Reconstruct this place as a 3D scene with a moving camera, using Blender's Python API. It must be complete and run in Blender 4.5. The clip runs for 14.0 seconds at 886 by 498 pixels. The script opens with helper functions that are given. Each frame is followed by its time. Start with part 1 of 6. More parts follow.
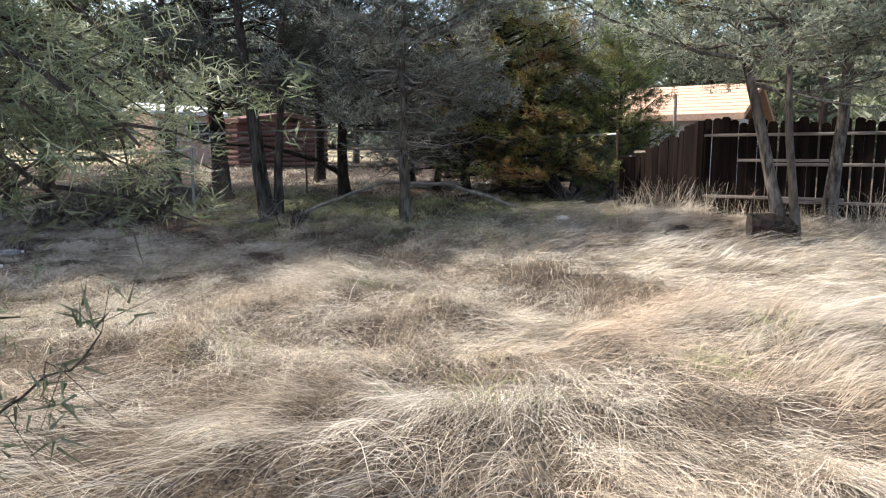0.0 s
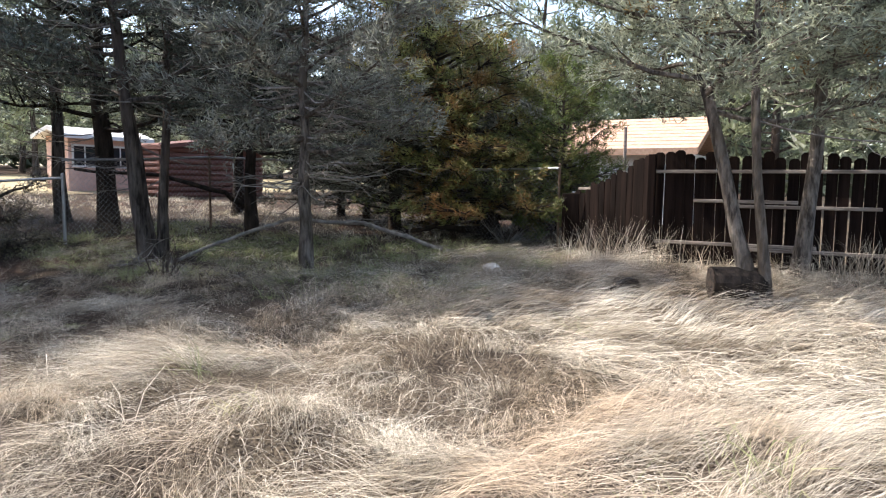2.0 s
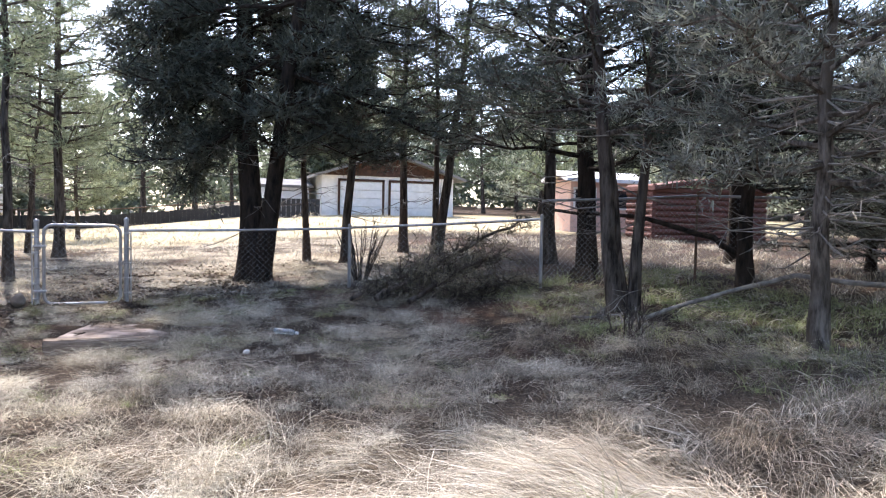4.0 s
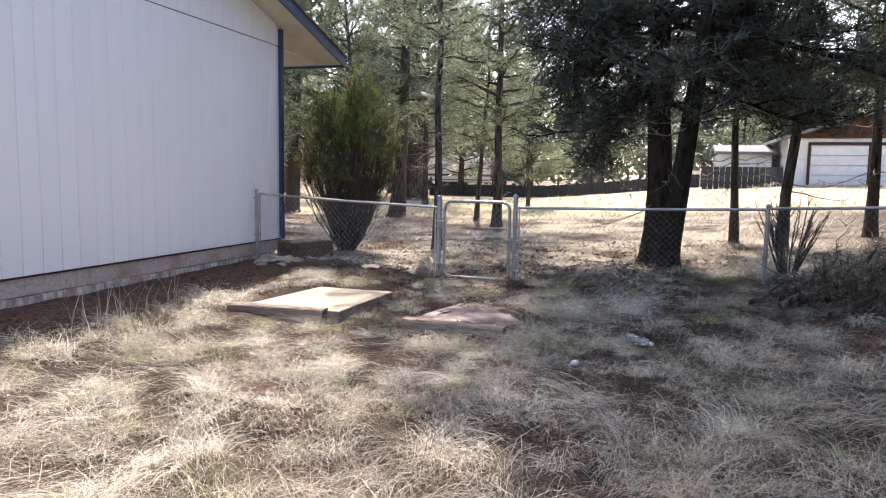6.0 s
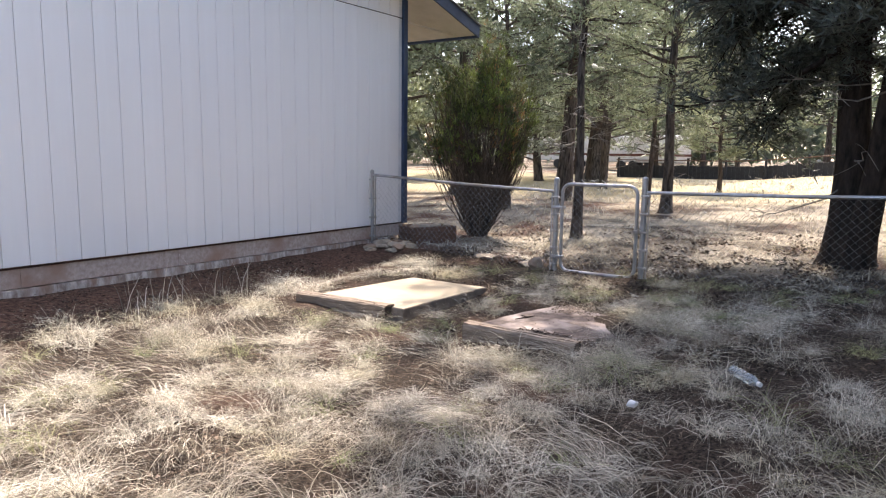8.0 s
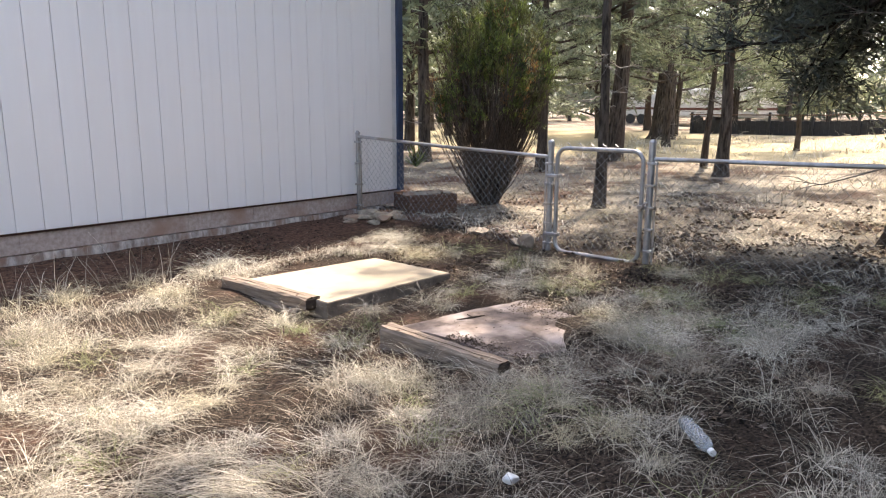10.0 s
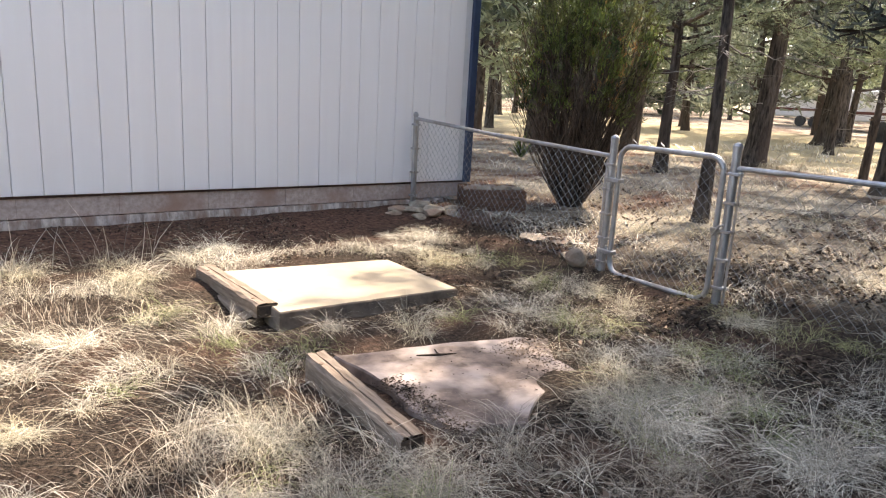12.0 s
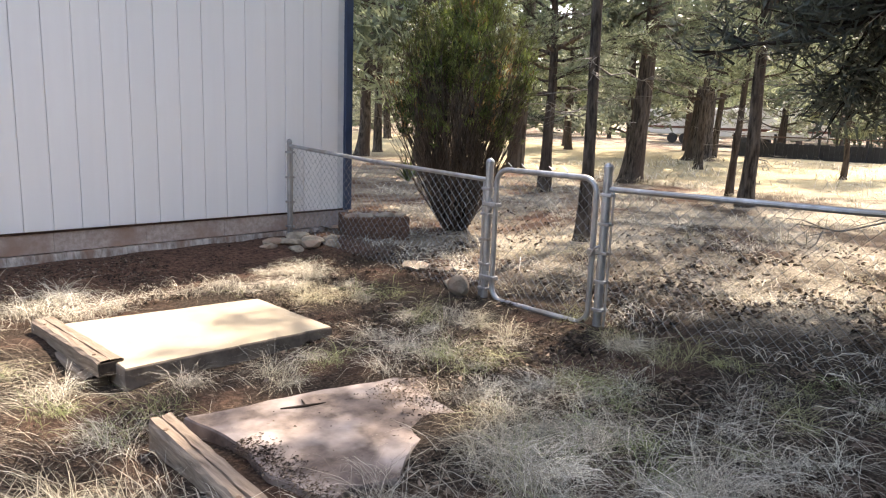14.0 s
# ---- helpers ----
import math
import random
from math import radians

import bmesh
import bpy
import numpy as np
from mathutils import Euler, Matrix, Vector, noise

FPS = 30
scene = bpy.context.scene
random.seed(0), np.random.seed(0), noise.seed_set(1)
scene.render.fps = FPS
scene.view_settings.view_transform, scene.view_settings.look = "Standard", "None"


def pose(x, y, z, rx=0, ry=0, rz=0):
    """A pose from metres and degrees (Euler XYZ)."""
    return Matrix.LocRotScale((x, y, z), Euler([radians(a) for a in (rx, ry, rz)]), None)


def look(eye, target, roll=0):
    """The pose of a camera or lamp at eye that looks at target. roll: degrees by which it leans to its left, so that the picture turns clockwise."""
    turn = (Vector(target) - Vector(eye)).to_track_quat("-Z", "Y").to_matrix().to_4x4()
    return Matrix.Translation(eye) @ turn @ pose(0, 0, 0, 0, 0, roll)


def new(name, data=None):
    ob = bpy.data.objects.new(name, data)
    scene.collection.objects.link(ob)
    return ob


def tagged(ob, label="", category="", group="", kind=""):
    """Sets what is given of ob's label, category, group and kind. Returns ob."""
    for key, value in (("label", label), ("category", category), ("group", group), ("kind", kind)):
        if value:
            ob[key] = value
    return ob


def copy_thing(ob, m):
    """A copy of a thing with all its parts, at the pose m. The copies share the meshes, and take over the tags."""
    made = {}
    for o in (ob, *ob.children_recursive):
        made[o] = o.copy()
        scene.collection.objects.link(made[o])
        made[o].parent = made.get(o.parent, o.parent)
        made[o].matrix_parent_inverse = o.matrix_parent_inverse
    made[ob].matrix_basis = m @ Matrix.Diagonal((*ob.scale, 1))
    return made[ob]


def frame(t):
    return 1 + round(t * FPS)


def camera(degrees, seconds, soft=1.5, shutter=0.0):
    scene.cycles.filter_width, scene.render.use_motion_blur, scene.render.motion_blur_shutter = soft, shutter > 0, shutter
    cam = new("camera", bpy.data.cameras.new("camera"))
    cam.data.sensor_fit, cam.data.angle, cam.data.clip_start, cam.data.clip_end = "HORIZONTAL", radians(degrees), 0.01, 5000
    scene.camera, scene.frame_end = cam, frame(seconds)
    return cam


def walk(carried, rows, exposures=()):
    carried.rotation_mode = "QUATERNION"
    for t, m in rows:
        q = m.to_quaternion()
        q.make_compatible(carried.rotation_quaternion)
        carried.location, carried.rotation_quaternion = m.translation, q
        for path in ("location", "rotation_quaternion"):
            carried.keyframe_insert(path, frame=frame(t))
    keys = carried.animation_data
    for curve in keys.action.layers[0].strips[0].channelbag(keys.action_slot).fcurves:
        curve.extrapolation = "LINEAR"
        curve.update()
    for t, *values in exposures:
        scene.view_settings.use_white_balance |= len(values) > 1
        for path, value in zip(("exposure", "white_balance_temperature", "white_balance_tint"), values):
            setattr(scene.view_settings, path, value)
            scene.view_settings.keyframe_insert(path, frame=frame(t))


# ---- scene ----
SUN, SKY = 2.7, 0.15
cam = camera(65.6, 14.0, soft=1.15)
PATH = [
    (0, (-0.132, -0.789, 1.168), (-1.225, 0.862, 0.889), -0.2),
    (0.5, (-0.171, -0.395, 1.164), (-1.064, 1.374, 0.889), 0.5),
    (1, (-0.236, 0.072, 1.16), (-1.02, 1.896, 0.918), 0.9),
    (1.5, (-0.367, 0.441, 1.188), (-1.174, 2.258, 0.974), 0.8),
    (2, (-0.515, 0.853, 1.206), (-1.508, 2.579, 1.017), 0.7),
    (2.5, (-0.775, 1.154, 1.189), (-2.013, 2.717, 1.028), 0.6),
    (3, (-1.084, 1.479, 1.223), (-2.603, 2.774, 1.104), 0.6),
    (3.5, (-1.354, 1.838, 1.218), (-3.064, 2.87, 1.122), 0.8),
    (4, (-1.693, 2.165, 1.219), (-3.569, 2.851, 1.128), 1.1),
    (4.2, (-1.793, 2.28, 1.228), (-3.716, 2.823, 1.136), 1.1),
    (6.3, (-3.076, 3.316, 1.365), (-4.935, 2.612, 1.142), 1.1),
    (6.5, (-3.188, 3.390, 1.363), (-5.025, 2.633, 1.136), 1.2),
    (7, (-3.638, 3.572, 1.359), (-5.406, 2.665, 1.131), 1.1),
    (7.5, (-3.988, 3.711, 1.357), (-5.693, 2.694, 1.116), 0.8),
    (8, (-4.378, 3.849, 1.356), (-6.011, 2.726, 1.084), 0.7),
    (8.5, (-4.800, 3.927, 1.365), (-6.390, 2.751, 1.066), 0.5),
    (9, (-5.257, 4.039, 1.369), (-6.809, 2.826, 1.022), 0.4),
    (9.2, (-5.390, 4.050, 1.376), (-6.934, 2.829, 1.018), 0.3),
    (11.3, (-7.099, 4.050, 1.407), (-8.383, 2.583, 0.963), 2.0),
    (11.5, (-7.230, 4.014, 1.398), (-8.482, 2.518, 0.955), 2.5),
    (12, (-7.576, 3.989, 1.367), (-8.740, 2.424, 0.922), 3.2),
    (12.5, (-7.795, 3.939, 1.361), (-8.911, 2.340, 0.917), 3.3),
    (13, (-7.829, 3.895, 1.369), (-8.923, 2.283, 0.919), 3.1),
    (13.5, (-7.827, 3.880, 1.375), (-8.959, 2.291, 0.938), 2.2),
    (14, (-7.887, 3.882, 1.384), (-9.281, 2.495, 1.017), 2.1),
]
walk(cam, [(t, look(eye, target, roll)) for t, eye, target, roll in PATH], [(0, 1.62, 6750, 10), (2.5, 1.76, 6700, 11), (4.2, 2.04, 6400, 15), (6.3, 2.03, 6900, 16), (9.2, 2.12, 7150, 15), (11.3, 2.25, 7600, 14), (14, 2.31, 7600, 14)])

# ---------------------------------------------------------------- light
SUN_WAY = Vector((0.70, 0.16, -1.0))
world = bpy.data.worlds.new("sky")
scene.world = world
world.use_nodes = True
_n = world.node_tree.nodes
_l = world.node_tree.links
sky = _n.new("ShaderNodeTexSky")
sky.sky_type = "NISHITA"
sky.sun_disc = False
sky.sun_elevation = math.atan2(1.0, math.hypot(0.70, 0.16))
sky.sun_rotation = math.atan2(-0.70, -0.16)
sky.dust_density = 2.0
_n["Background"].inputs["Strength"].default_value = SKY
_l.new(sky.outputs[0], _n["Background"].inputs["Color"])
sun = new("sun", bpy.data.lights.new("sun", "SUN"))
sun.data.energy, sun.data.angle, sun.data.color = SUN, radians(0.6), (1.0, 0.96, 0.90)
sun.matrix_world = look(-SUN_WAY * 30, (0, 0, 0))

# ---------------------------------------------------------------- materials


def surf(name, c1, c2, scale=6.0, rough=0.8, bump=0.3, stretch=(1, 1, 1), c3=None, scale3=0.8, metal=0.0,
         island=0.0, thin=0.0, detail=6.0, bump_dist=0.01, spread=0.18, shift=True, world_scale=False):
    """A surface of two tones with fine grain, a wide stain tone, relief and chance tints."""
    m = bpy.data.materials.new(name)
    m.use_nodes = True
    n, l = m.node_tree.nodes, m.node_tree.links
    b = n["Principled BSDF"]
    tc = n.new("ShaderNodeTexCoord")
    mp = n.new("ShaderNodeMapping")
    mp.inputs["Scale"].default_value = stretch
    if world_scale:
        l.new(n.new("ShaderNodeNewGeometry").outputs["Position"], mp.inputs["Vector"])
    else:
        l.new(tc.outputs["Object"], mp.inputs["Vector"])
    if shift and not world_scale:
        oi = n.new("ShaderNodeObjectInfo")
        mul = n.new("ShaderNodeMath")
        mul.operation = "MULTIPLY"
        mul.inputs[1].default_value = 37.0
        l.new(oi.outputs["Random"], mul.inputs[0])
        l.new(mul.outputs[0], mp.inputs["Location"])
    ns = n.new("ShaderNodeTexNoise")
    ns.inputs["Scale"].default_value = scale
    ns.inputs["Detail"].default_value = detail
    ns.inputs["Roughness"].default_value = 0.62
    l.new(mp.outputs[0], ns.inputs["Vector"])
    rp = n.new("ShaderNodeValToRGB")
    rp.color_ramp.elements[0].position, rp.color_ramp.elements[1].position = 0.5 - spread, 0.5 + spread
    rp.color_ramp.elements[0].color = (*c1, 1)
    rp.color_ramp.elements[1].color = (*c2, 1)
    l.new(ns.outputs["Fac"], rp.inputs["Fac"])
    col = rp.outputs["Color"]
    if c3:
        n3 = n.new("ShaderNodeTexNoise")
        n3.inputs["Scale"].default_value = scale3
        n3.inputs["Detail"].default_value = 4
        l.new(mp.outputs[0], n3.inputs["Vector"])
        r3 = n.new("ShaderNodeMapRange")
        r3.inputs["From Min"].default_value, r3.inputs["From Max"].default_value = 0.48, 0.66
        l.new(n3.outputs["Fac"], r3.inputs["Value"])
        mx = n.new("ShaderNodeMix")
        mx.data_type = "RGBA"
        l.new(r3.outputs[0], mx.inputs["Factor"])
        l.new(col, mx.inputs["A"])
        mx.inputs["B"].default_value = (*c3, 1)
        col = mx.outputs["Result"]
    if island:
        ge = n.new("ShaderNodeNewGeometry")
        hs = n.new("ShaderNodeHueSaturation")
        r4 = n.new("ShaderNodeMapRange")
        r4.inputs["To Min"].default_value, r4.inputs["To Max"].default_value = 1 - island, 1 + island
        l.new(ge.outputs["Random Per Island"], r4.inputs["Value"])
        l.new(r4.outputs[0], hs.inputs["Value"])
        l.new(col, hs.inputs["Color"])
        col = hs.outputs["Color"]
    l.new(col, b.inputs["Base Color"])
    b.inputs["Roughness"].default_value = rough
    b.inputs["Metallic"].default_value = metal
    if bump:
        bp = n.new("ShaderNodeBump")
        bp.inputs["Strength"].default_value = bump
        bp.inputs["Distance"].default_value = bump_dist
        l.new(ns.outputs["Fac"], bp.inputs["Height"])
        l.new(bp.outputs[0], b.inputs["Normal"])
    if thin:
        tr = n.new("ShaderNodeBsdfTranslucent")
        l.new(col, tr.inputs["Color"])
        ms = n.new("ShaderNodeMixShader")
        ms.inputs[0].default_value = thin
        l.new(b.outputs[0], ms.inputs[1])
        l.new(tr.outputs[0], ms.inputs[2])
        l.new(ms.outputs[0], n["Material Output"].inputs["Surface"])
    return m


M = {}
M["bark"] = surf("bark", (0.028, 0.022, 0.018), (0.15, 0.125, 0.105), 11, 0.95, 1.0, (1.6, 1.6, 0.3), (0.085, 0.062, 0.05), 1.6, bump_dist=0.06, spread=0.13)
M["bark_pale"] = surf("bark_pale", (0.045, 0.037, 0.031), (0.24, 0.205, 0.175), 14, 0.95, 1.0, (1.6, 1.6, 0.4), (0.10, 0.08, 0.062), 2.5, bump_dist=0.05, spread=0.13)
M["stem"] = surf("brown_stem", (0.045, 0.035, 0.028), (0.15, 0.118, 0.095), 10, 0.95, 0.6, (1.6, 1.6, 0.3), (0.085, 0.062, 0.048), 1.5, island=0.4)
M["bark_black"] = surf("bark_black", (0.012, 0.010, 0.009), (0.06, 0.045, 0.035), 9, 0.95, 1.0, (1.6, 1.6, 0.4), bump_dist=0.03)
M["dead_twig"] = surf("dead_twig", (0.11, 0.095, 0.082), (0.31, 0.28, 0.245), 14, 0.9, 0.4, island=0.25)
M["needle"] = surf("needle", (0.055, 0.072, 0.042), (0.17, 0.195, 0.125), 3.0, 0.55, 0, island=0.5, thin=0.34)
# grey-green needles, lightened in colour for the sunlit crowns
M["needle_grey_lit"] = surf("needle_grey_lit", (0.165, 0.185, 0.13), (0.43, 0.45, 0.335), 3.0, 0.55, 0, island=0.5, thin=0.42)
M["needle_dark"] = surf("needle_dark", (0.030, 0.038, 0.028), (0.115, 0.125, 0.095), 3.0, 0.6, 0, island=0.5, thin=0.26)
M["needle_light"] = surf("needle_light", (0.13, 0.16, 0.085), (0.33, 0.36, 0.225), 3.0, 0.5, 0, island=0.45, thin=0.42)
M["juniper"] = surf("juniper", (0.050, 0.064, 0.022), (0.29, 0.31, 0.10), 2.0, 0.6, 0, c3=(0.29, 0.155, 0.06), scale3=1.5, island=0.5, thin=0.28, spread=0.14)
M["juniper_green"] = surf("juniper_green", (0.032, 0.052, 0.016), (0.21, 0.27, 0.078), 2.5, 0.6, 0, c3=(0.20, 0.17, 0.06), scale3=1.8, island=0.5, thin=0.33)
M["shrub_leaf"] = surf("shrub_leaf", (0.020, 0.034, 0.011), (0.17, 0.215, 0.05), 2.6, 0.6, 0, c3=(0.11, 0.105, 0.045), scale3=2.0, island=0.5, thin=0.3, spread=0.13)
# grey needles, darkened in colour for crowns that lie in shade
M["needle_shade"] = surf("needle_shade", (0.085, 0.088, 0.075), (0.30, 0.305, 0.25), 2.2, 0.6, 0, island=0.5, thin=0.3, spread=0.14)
M["dry_grey"] = surf("dry_grey", (0.045, 0.042, 0.030), (0.36, 0.32, 0.23), 2.6, 0.7, 0, island=0.4, thin=0.25)
M["dry_needle"] = surf("dry_needle", (0.14, 0.075, 0.03), (0.32, 0.19, 0.07), 3, 0.7, 0, island=0.4, thin=0.3)
M["straw"] = surf("straw", (0.24, 0.19, 0.135), (0.82, 0.75, 0.63), 1.9, 0.65, 0, c3=(0.50, 0.40, 0.30), scale3=1.1, island=0.62, thin=0.14)
# dead grey straw, its colour darkened further for the shaded yard
M["straw_grey_shaded"] = surf("straw_grey_shaded", (0.19, 0.16, 0.125), (0.70, 0.635, 0.52), 1.4, 0.65, 0, c3=(0.33, 0.275, 0.21), scale3=0.7, island=0.6, thin=0.18)
M["straw_pale"] = surf("straw_pale", (0.27, 0.225, 0.165), (0.85, 0.785, 0.65), 1.4, 0.55, 0, c3=(0.46, 0.405, 0.275), scale3=0.9, island=0.5, thin=0.12)
M["thatch"] = surf("brown_thatch", (0.12, 0.080, 0.056), (0.47, 0.375, 0.285), 2.0, 0.7, 0, c3=(0.26, 0.17, 0.115), scale3=0.8, island=0.6, thin=0.1)
M["green_grass"] = surf("green_grass", (0.15, 0.18, 0.070), (0.42, 0.45, 0.21), 1.5, 0.6, 0, c3=(0.40, 0.37, 0.20), scale3=0.9, island=0.45, thin=0.35)
M["siding"] = surf("siding", (0.87, 0.84, 0.82), (0.92, 0.895, 0.875), 3.5, 0.6, 0.12, (2.5, 1, 0.12), (0.88, 0.85, 0.825), 0.7, bump_dist=0.004, spread=0.3)
M["block"] = surf("concrete_block", (0.36, 0.275, 0.23), (0.57, 0.47, 0.415), 22, 0.95, 0.6, (1, 1, 1), (0.36, 0.235, 0.18), 2.2, bump_dist=0.005, world_scale=True)
M["footing"] = surf("splashed_footing", (0.27, 0.205, 0.17), (0.68, 0.61, 0.55), 7, 0.95, 0.8, (2.5, 1, 0.9), (0.30, 0.19, 0.14), 2.6, bump_dist=0.006, world_scale=True, spread=0.13)
M["navy"] = surf("navy_paint", (0.020, 0.035, 0.075), (0.035, 0.06, 0.12), 5, 0.5, 0.15)
M["soffit"] = surf("soffit_paint", (0.64, 0.58, 0.46), (0.74, 0.68, 0.56), 4, 0.7, 0.1)
M["shingle"] = surf("shingle", (0.10, 0.10, 0.10), (0.24, 0.23, 0.22), 30, 0.95, 0.6, island=0.25)
M["galv"] = surf("galvanised_steel", (0.30, 0.30, 0.31), (0.52, 0.52, 0.53), 16, 0.42, 0.12, (1, 1, 0.4), (0.34, 0.31, 0.28), 2.5, metal=0.75)
M["wire"] = surf("galvanised_wire", (0.26, 0.26, 0.26), (0.42, 0.42, 0.41), 10, 0.4, 0, metal=0.6, island=0.15)
M["rust"] = surf("rusty_steel", (0.10, 0.06, 0.04), (0.23, 0.15, 0.10), 18, 0.8, 0.3, metal=0.2)
M["concrete"] = surf("pale_concrete", (0.365, 0.31, 0.235), (0.46, 0.40, 0.31), 5, 0.9, 0.25, (1, 1, 1), (0.36, 0.30, 0.22), 1.3, bump_dist=0.004)
# slab sides: soil stain plus the shadow of the edge, both in the colour
M["stained"] = surf("stained_shaded_concrete", (0.10, 0.078, 0.06), (0.24, 0.19, 0.15), 9, 0.95, 0.6, bump_dist=0.006)
M["red_slab"] = surf("reddish_slab", (0.070, 0.055, 0.047), (0.24, 0.188, 0.163), 7, 0.92, 0.9, (1, 1, 1), (0.39, 0.325, 0.29), 3.2, bump_dist=0.008)
M["timber"] = surf("weathered_timber", (0.12, 0.086, 0.064), (0.36, 0.28, 0.21), 9, 0.9, 0.9, (6, 0.5, 6), (0.20, 0.145, 0.105), 1.5, bump_dist=0.008)
M["end_grain"] = surf("end_grain", (0.02, 0.015, 0.012), (0.10, 0.07, 0.05), 20, 0.95, 0.8)
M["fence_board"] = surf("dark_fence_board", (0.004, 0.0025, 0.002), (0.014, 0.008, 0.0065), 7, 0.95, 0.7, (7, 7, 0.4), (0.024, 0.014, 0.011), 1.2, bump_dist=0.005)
M["fence_rail"] = surf("grey_fence_rail", (0.13, 0.10, 0.085), (0.38, 0.32, 0.275), 8, 0.9, 0.6, (0.5, 7, 7), bump_dist=0.005)
M["rock"] = surf("pale_rock", (0.17, 0.135, 0.10), (0.44, 0.365, 0.275), 9, 0.9, 0.8, c3=(0.30, 0.20, 0.14), scale3=3, bump_dist=0.02)
M["white_stone"] = surf("white_stone", (0.42, 0.39, 0.35), (0.72, 0.69, 0.64), 9, 0.9, 0.7, bump_dist=0.015)
M["red_wood"] = surf("red_siding", (0.085, 0.032, 0.023), (0.185, 0.075, 0.055), 6, 0.8, 0.4, (0.4, 0.4, 5))
M["pink"] = surf("pink_stucco", (0.62, 0.40, 0.32), (0.74, 0.52, 0.43), 8, 0.9, 0.3)
M["white"] = surf("white_paint", (0.66, 0.65, 0.63), (0.80, 0.79, 0.77), 4, 0.6, 0.1)
M["brown"] = surf("brown_paint", (0.035, 0.020, 0.015), (0.10, 0.055, 0.04), 5, 0.7, 0.3)
M["planter"] = surf("weathered_brown_board", (0.055, 0.028, 0.019), (0.20, 0.115, 0.075), 9, 0.9, 0.8, (0.6, 6, 6), (0.11, 0.062, 0.042), 2.0)
M["orange"] = surf("orange_shingle", (0.40, 0.235, 0.155), (0.58, 0.385, 0.275), 12, 0.85, 0.4, island=0.2)
M["black"] = surf("black_paint", (0.012, 0.012, 0.014), (0.03, 0.03, 0.034), 6, 0.5, 0.1)
M["debris"] = surf("dark_litter", (0.028, 0.020, 0.016), (0.22, 0.165, 0.125), 6, 0.95, 0, island=0.7)

for _k in ("fence_board", "bark", "bark_pale", "bark_black", "debris", "straw_grey_shaded", "straw_pale", "brown", "concrete", "stem", "dry_grey", "red_slab", "planter", "straw", "thatch"):
    M[_k].node_tree.nodes["Principled BSDF"].inputs["Specular IOR Level"].default_value = 0.12

g = bpy.data.materials.new("window_glass")
g.use_nodes = True
g.node_tree.nodes["Principled BSDF"].inputs["Base Color"].default_value = (0.02, 0.025, 0.03, 1)
g.node_tree.nodes["Principled BSDF"].inputs["Roughness"].default_value = 0.06
M["glass"] = g
g = bpy.data.materials.new("clear_plastic")
g.use_nodes = True
_b = g.node_tree.nodes["Principled BSDF"]
_b.inputs["Base Color"].default_value = (0.66, 0.69, 0.70, 1)
_b.inputs["Roughness"].default_value = 0.12
_b.inputs["Transmission Weight"].default_value = 0.75
_b.inputs["IOR"].default_value = 1.3
M["plastic"] = g


